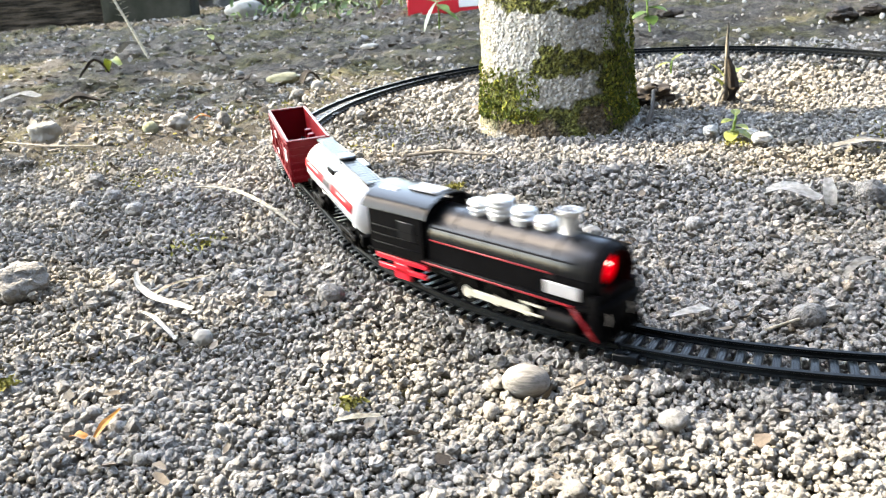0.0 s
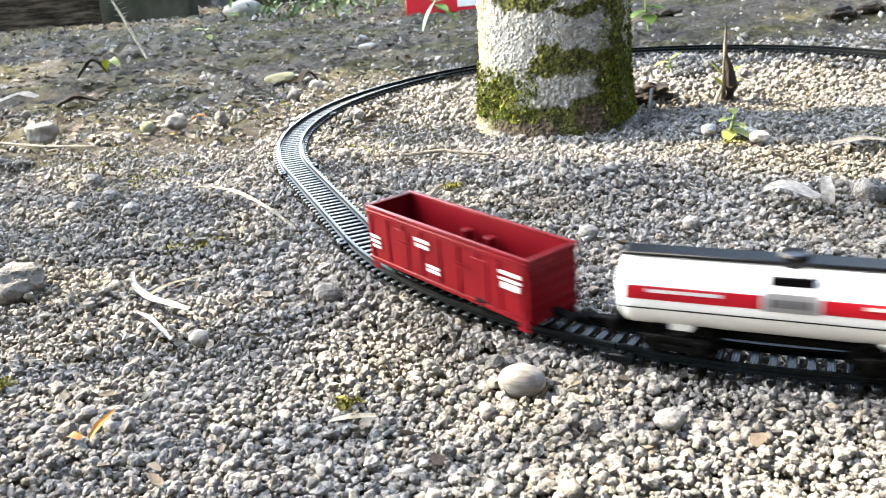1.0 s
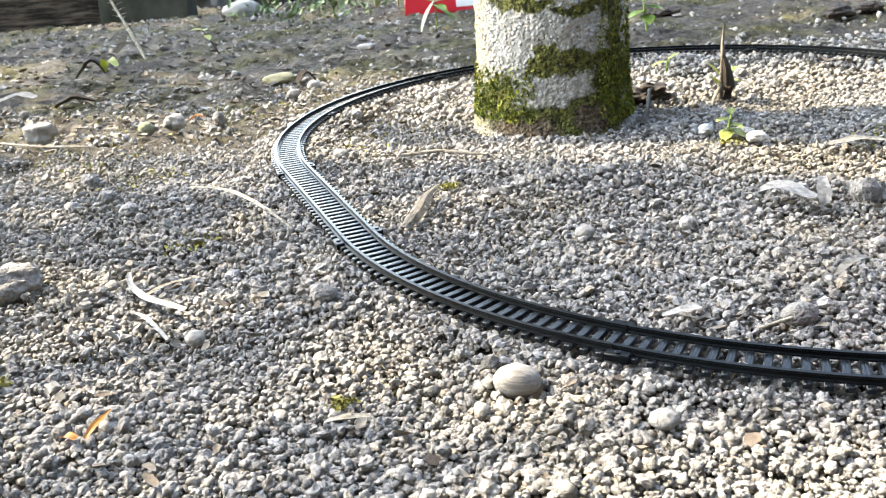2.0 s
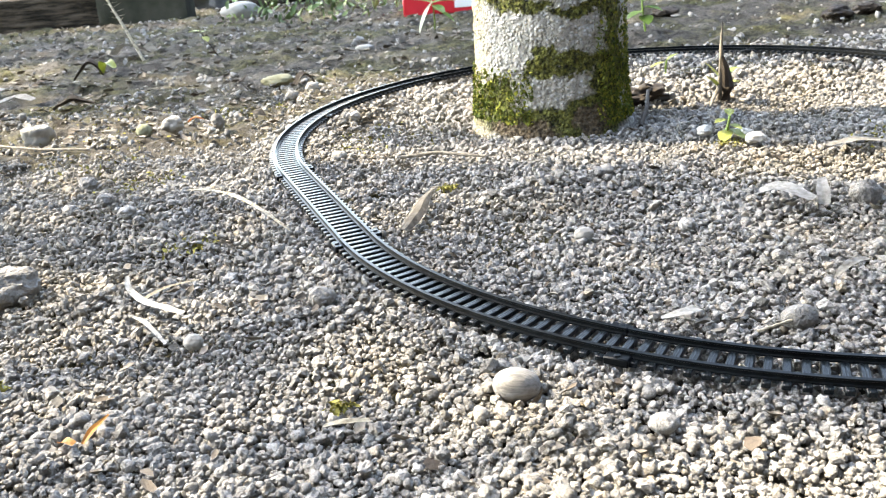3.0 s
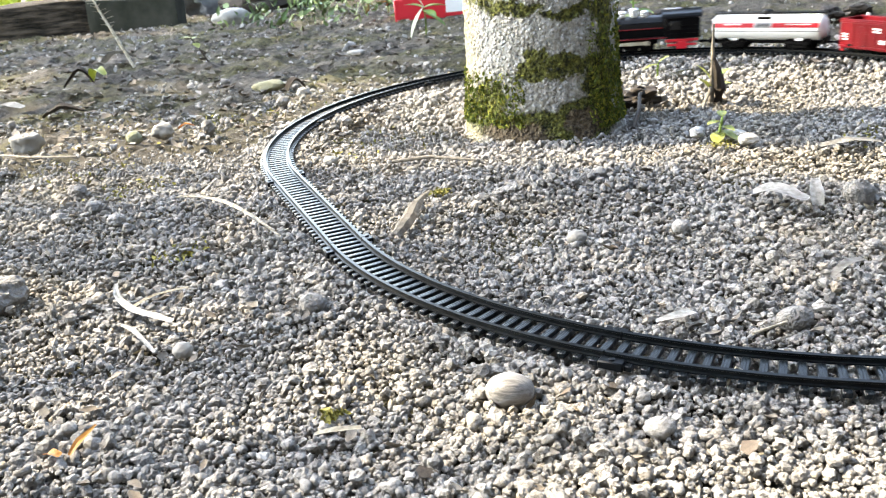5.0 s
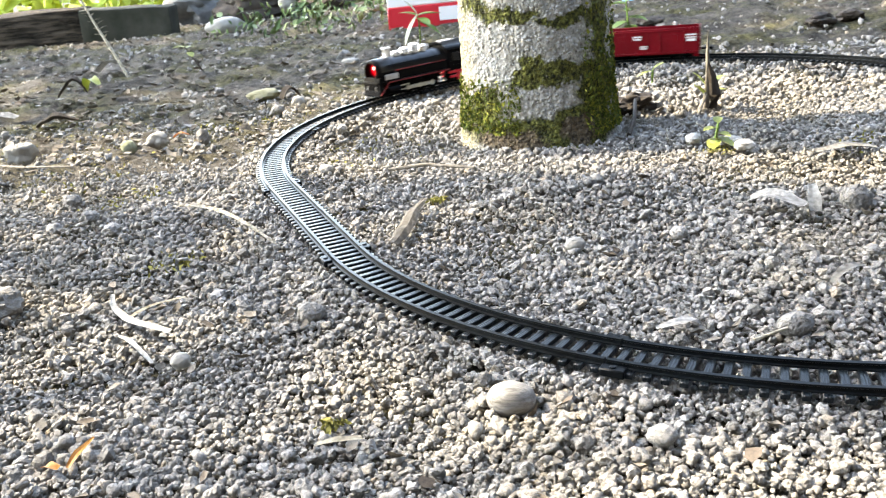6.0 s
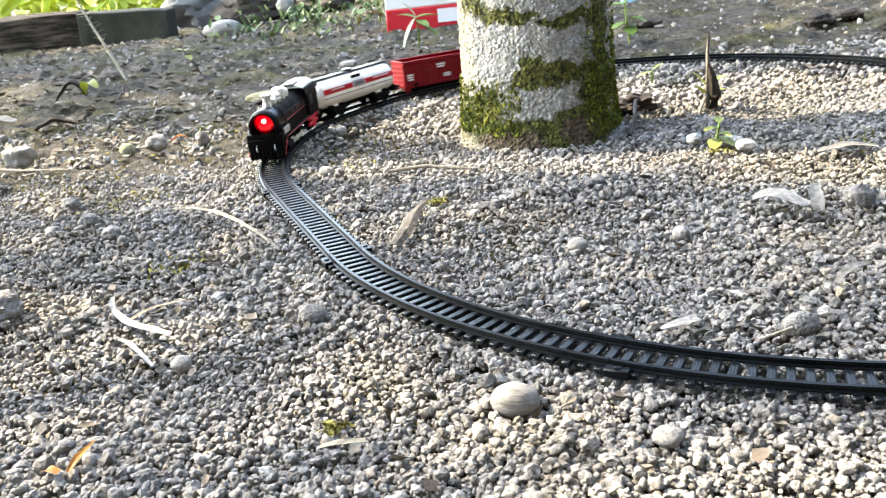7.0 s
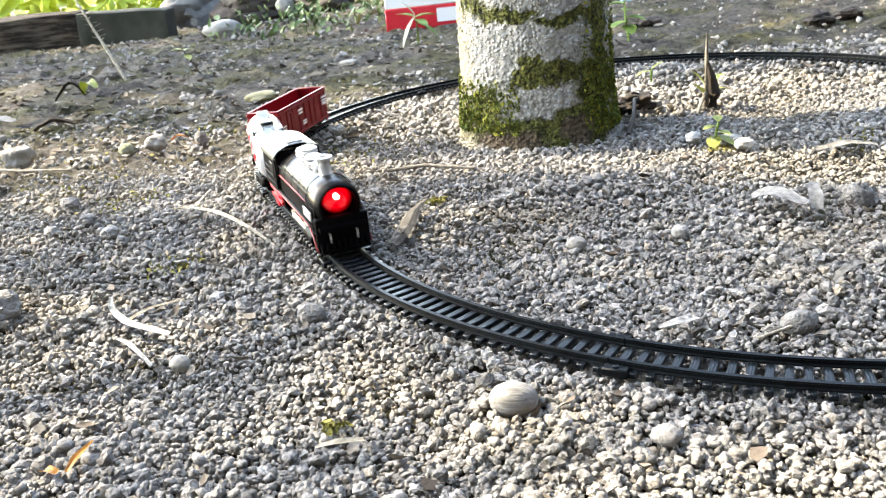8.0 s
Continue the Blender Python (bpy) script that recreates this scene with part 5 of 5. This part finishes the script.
    part("chimney", lathe([(0.0050, z0), (0.0040, z0 + 0.003), (0.0039, z0 + 0.0092), (0.0050, z0 + 0.0110), (0.0056, z0 + 0.0114), (0.0056, z0 + 0.0128), (0.0040, z0 + 0.0128), (0.0034, z0 + 0.005), (0.0001, z0 + 0.005)], 24, Matrix.Translation((0.0520, 0, 0))), M_SILVER, root, "silver flared chimney")
    # cab
    cab = thing_part("cab", root)
    for side in (-1, 1):
        part("cab_side", box(0.042, 0.0016, 0.0240, (-0.061, side * 0.0166, 0.0270), 0.0005, seg=1), M_BLACK, cab)
        for k in range(3):
            part("cab_moulding", box(0.036, 0.0008, 0.0007, (-0.061, side * 0.0176, 0.0320 + k * 0.0048), 0.0002, seg=1), M_BLACK, cab)
        part("cab_window", box(0.0120, 0.0008, 0.0100, (-0.052, side * 0.0176, 0.0375), 0.0003, seg=1), M_BOILER, cab, "dark cab window")
    part("cab_front", box(0.0018, 0.0320, 0.0300, (-0.0400, 0, 0.0270), 0.0004, seg=1), M_BLACK, cab)
    part("cab_back", box(0.0018, 0.0320, 0.0240, (-0.0815, 0, 0.0270), 0.0004, seg=1), M_BLACK, cab)
    roof = bmesh.new()
    rows = []
    for k in range(17):
        a = radians(8 + 164 * k / 16)
        rows.append([roof.verts.new((x, math.cos(a) * 0.0188, 0.0500 + math.sin(a) * 0.0112)) for x in (-0.0850, -0.0360)])
    for p, q in zip(rows, rows[1:]):
        roof.faces.new((p[0], p[1], q[1], q[0]))
    bmesh.ops.solidify(roof, geom=list(roof.faces), thickness=0.0014)
    bmesh.ops.recalc_face_normals(roof, faces=roof.faces)
    part("roof", roof, M_BOILER, cab, "black curved cab roof")
    part("roof_hatch", box(0.020, 0.0110, 0.0014, (-0.0500, 0, 0.0606), 0.0005, seg=1), M_GREYPLATE, cab, "pale grey roof hatch")
    for k in range(3):
        part("roof_vent", box(0.0035, 0.0070, 0.0008, (-0.0780 + k * 0.0048, -0.0090, 0.0590), 0.0002, rot=Matrix.Rotation(radians(26), 4, "X"), seg=1), M_GREYPLATE, cab, "pale grey roof vent")
    # front: lamp, buffer plate, pilot
    part("lamp_hood", lathe([(0.0146, 0.0755), (0.0140, 0.0800), (0.0128, 0.0816), (0.0112, 0.0816), (0.0108, 0.0755), (0.0146, 0.0755)], 40, Matrix.Translation((0, 0, zc)) @ ALONG_X), M_BLACK, root)
    part("lamp_lens", lathe([(0.0108, 0.0), (0.0105, 0.0006), (0.0082, 0.0016), (0.0050, 0.0024), (0.0001, 0.0027)], 32, Matrix.Translation((0.0722, 0, zc)) @ ALONG_X), M_LENS, root, "domed red smokebox lens")
    part("lamp_bulb", lathe([(0.0001, -0.0008), (0.0020, -0.0004), (0.0020, 0.0006), (0.0012, 0.0014), (0.0001, 0.0016)], 16, Matrix.Translation((0.0744, 0, zc + 0.0045)) @ ALONG_X), M_LED, root, "glowing red headlamp")
    bm = box(0.0050, 0.0336, 0.0215, (0.0790, 0, 0.0130), 0.0014)
    bm = box(0.0120, 0.0300, 0.0034, (0.0780, 0, 0.0262), 0.0008, bm)
    part("buffer_beam", bm, M_BLACK, root)
    pilot = part("pilot", box(0.0040, 0.0325, 0.0022, (0.0815, 0, 0.0118), 0.0005, seg=1), M_BLACK, root)
    for k in range(9):
        y = (k - 4) * 0.0036
        part("pilot_bar", box(0.0070, 0.0016, 0.0085, (0.0815, y, 0.0118), 0.0003, rot=Matrix.Rotation(radians(-24), 4, "Y"), seg=1), M_BLACK, pilot)
    for side in (-1, 1):
        part("hand_grip", tube([(0.0822, side * 0.0085, 0.0190), (0.0832, side * 0.0085, 0.0215), (0.0822, side * 0.0085, 0.0245)], [0.0006, 0.0006, 0.0006], 6), M_SILVER, root, "silver hand grip")
    coupling(root, -0.0840, -1)
    shorten(root)
    return root


CAB_FRONT, SHRINK = -0.036, 0.867


def shorter(x):
    """Places ahead of the cab drawn back to the boiler's true length."""
    return x if x < CAB_FRONT else CAB_FRONT + (x - CAB_FRONT) * SHRINK


def shorten(root):
    for ob in root.children_recursive:
        if ob.name.startswith(("wheelset", "side_rod")):
            continue
        xs = [v.co.x for v in ob.data.vertices]
        lo, hi = min(xs), max(xs)
        if hi - lo < 0.022:
            move = shorter((lo + hi) / 2) - (lo + hi) / 2
            for v in ob.data.vertices:
                v.co.x += move
        else:
            for v in ob.data.vertices:
                v.co.x = shorter(v.co.x)
        ob.data.update()


def thing_part(name, parent):
    """A plain floor plate that carries further pieces."""
    return part(name, box(0.0440, 0.0330, 0.0024, (-0.0610, 0, 0.0258), 0.0005, seg=1), M_BLACK, parent)


LOCO, TANK, GONDOLA = locomotive(), tank_wagon(), gondola()

# front of the train along the oval: seconds, metres
FRONT = [(0.0, 0.227), (1.3, 0.622), (4.3, 1.4935), (5.8, 1.939), (6.5, 2.139), (7.4, 2.383), (8.0, 2.562)]
OFFSETS = ((LOCO, 0.079, 0.079, LOCO_D, -0.5), (TANK, 0.249, 0.246, WAGON_D, -1.0), (GONDOLA, 0.412, 0.399, WAGON_D, -3.0))


def slack(first, last, t):
    """The couplings draw together a little as the train slows."""
    return first + (last - first) * t / 8.0



def front_at(t):
    """Cubic through the listed distances."""
    n = len(FRONT)
    k = max(i for i in range(n - 1) if FRONT[i][0] <= t + 1e-9)

    def slope(i):
        a, b = FRONT[max(i - 1, 0)], FRONT[min(i + 1, n - 1)]
        return (b[1] - a[1]) / (b[0] - a[0])

    (t0, s0), (t1, s1) = FRONT[k], FRONT[k + 1]
    w, u = t1 - t0, (t - t0) / (t1 - t0)
    return ((2 * u ** 3 - 3 * u ** 2 + 1) * s0 + (u ** 3 - 2 * u ** 2 + u) * w * slope(k) + (3 * u ** 2 - 2 * u ** 3) * s1 + (u ** 3 - u ** 2) * w * slope(k + 1))


def ride(s, d, skew=0.0):
    """The pose of a vehicle that rests on the track at s - d and s + d, and the turn of its bogies against it."""
    (a, ha), (b, hb) = track_at(s + d), track_at(s - d)
    m, v = (a + b) / 2, a - b
    h = math.atan2(v.y, v.x) + radians(skew)
    wrap = lambda x: (x + math.pi) % (2 * math.pi) - math.pi
    return pose(m.x, m.y, 0, 0, 0, math.degrees(h)), math.degrees(wrap(ha - h)), math.degrees(wrap(hb - h))


def motions():
    times = [k / 10 for k in range(81)]
    fine = [k / 30 for k in range(241)]
    for ob, first, last, d, skew in OFFSETS:
        walk(ob, [(t, ride(front_at(t) - slack(first, last, t), d, skew)[0]) for t in times])
    for ob, x in BOGIES:
        _, first, last, d, skew = OFFSETS[1] if ob.parent == TANK else OFFSETS[2]
        side = 1 if x > 0 else 2
        walk(ob, [(t, pose(x, 0, RAIL_Z, 0, 0, ride(front_at(t) - slack(first, last, t), d, skew)[side])) for t in times])
    for ob, r, x in SPINNING:
        z = r if ob.parent.name.startswith("bogie") else RAIL_Z + r
        walk(ob, [(t, pose(x, 0, z, 0, math.degrees(front_at(t) / r), 0)) for t in fine])
    for ob in RODS:
        walk(ob, [(t, pose(0.0021 + 0.0032 * math.cos(front_at(t) / 0.0088), 0, RAIL_Z + 0.0088 - 0.0032 * math.sin(front_at(t) / 0.0088))) for t in fine])


motions()
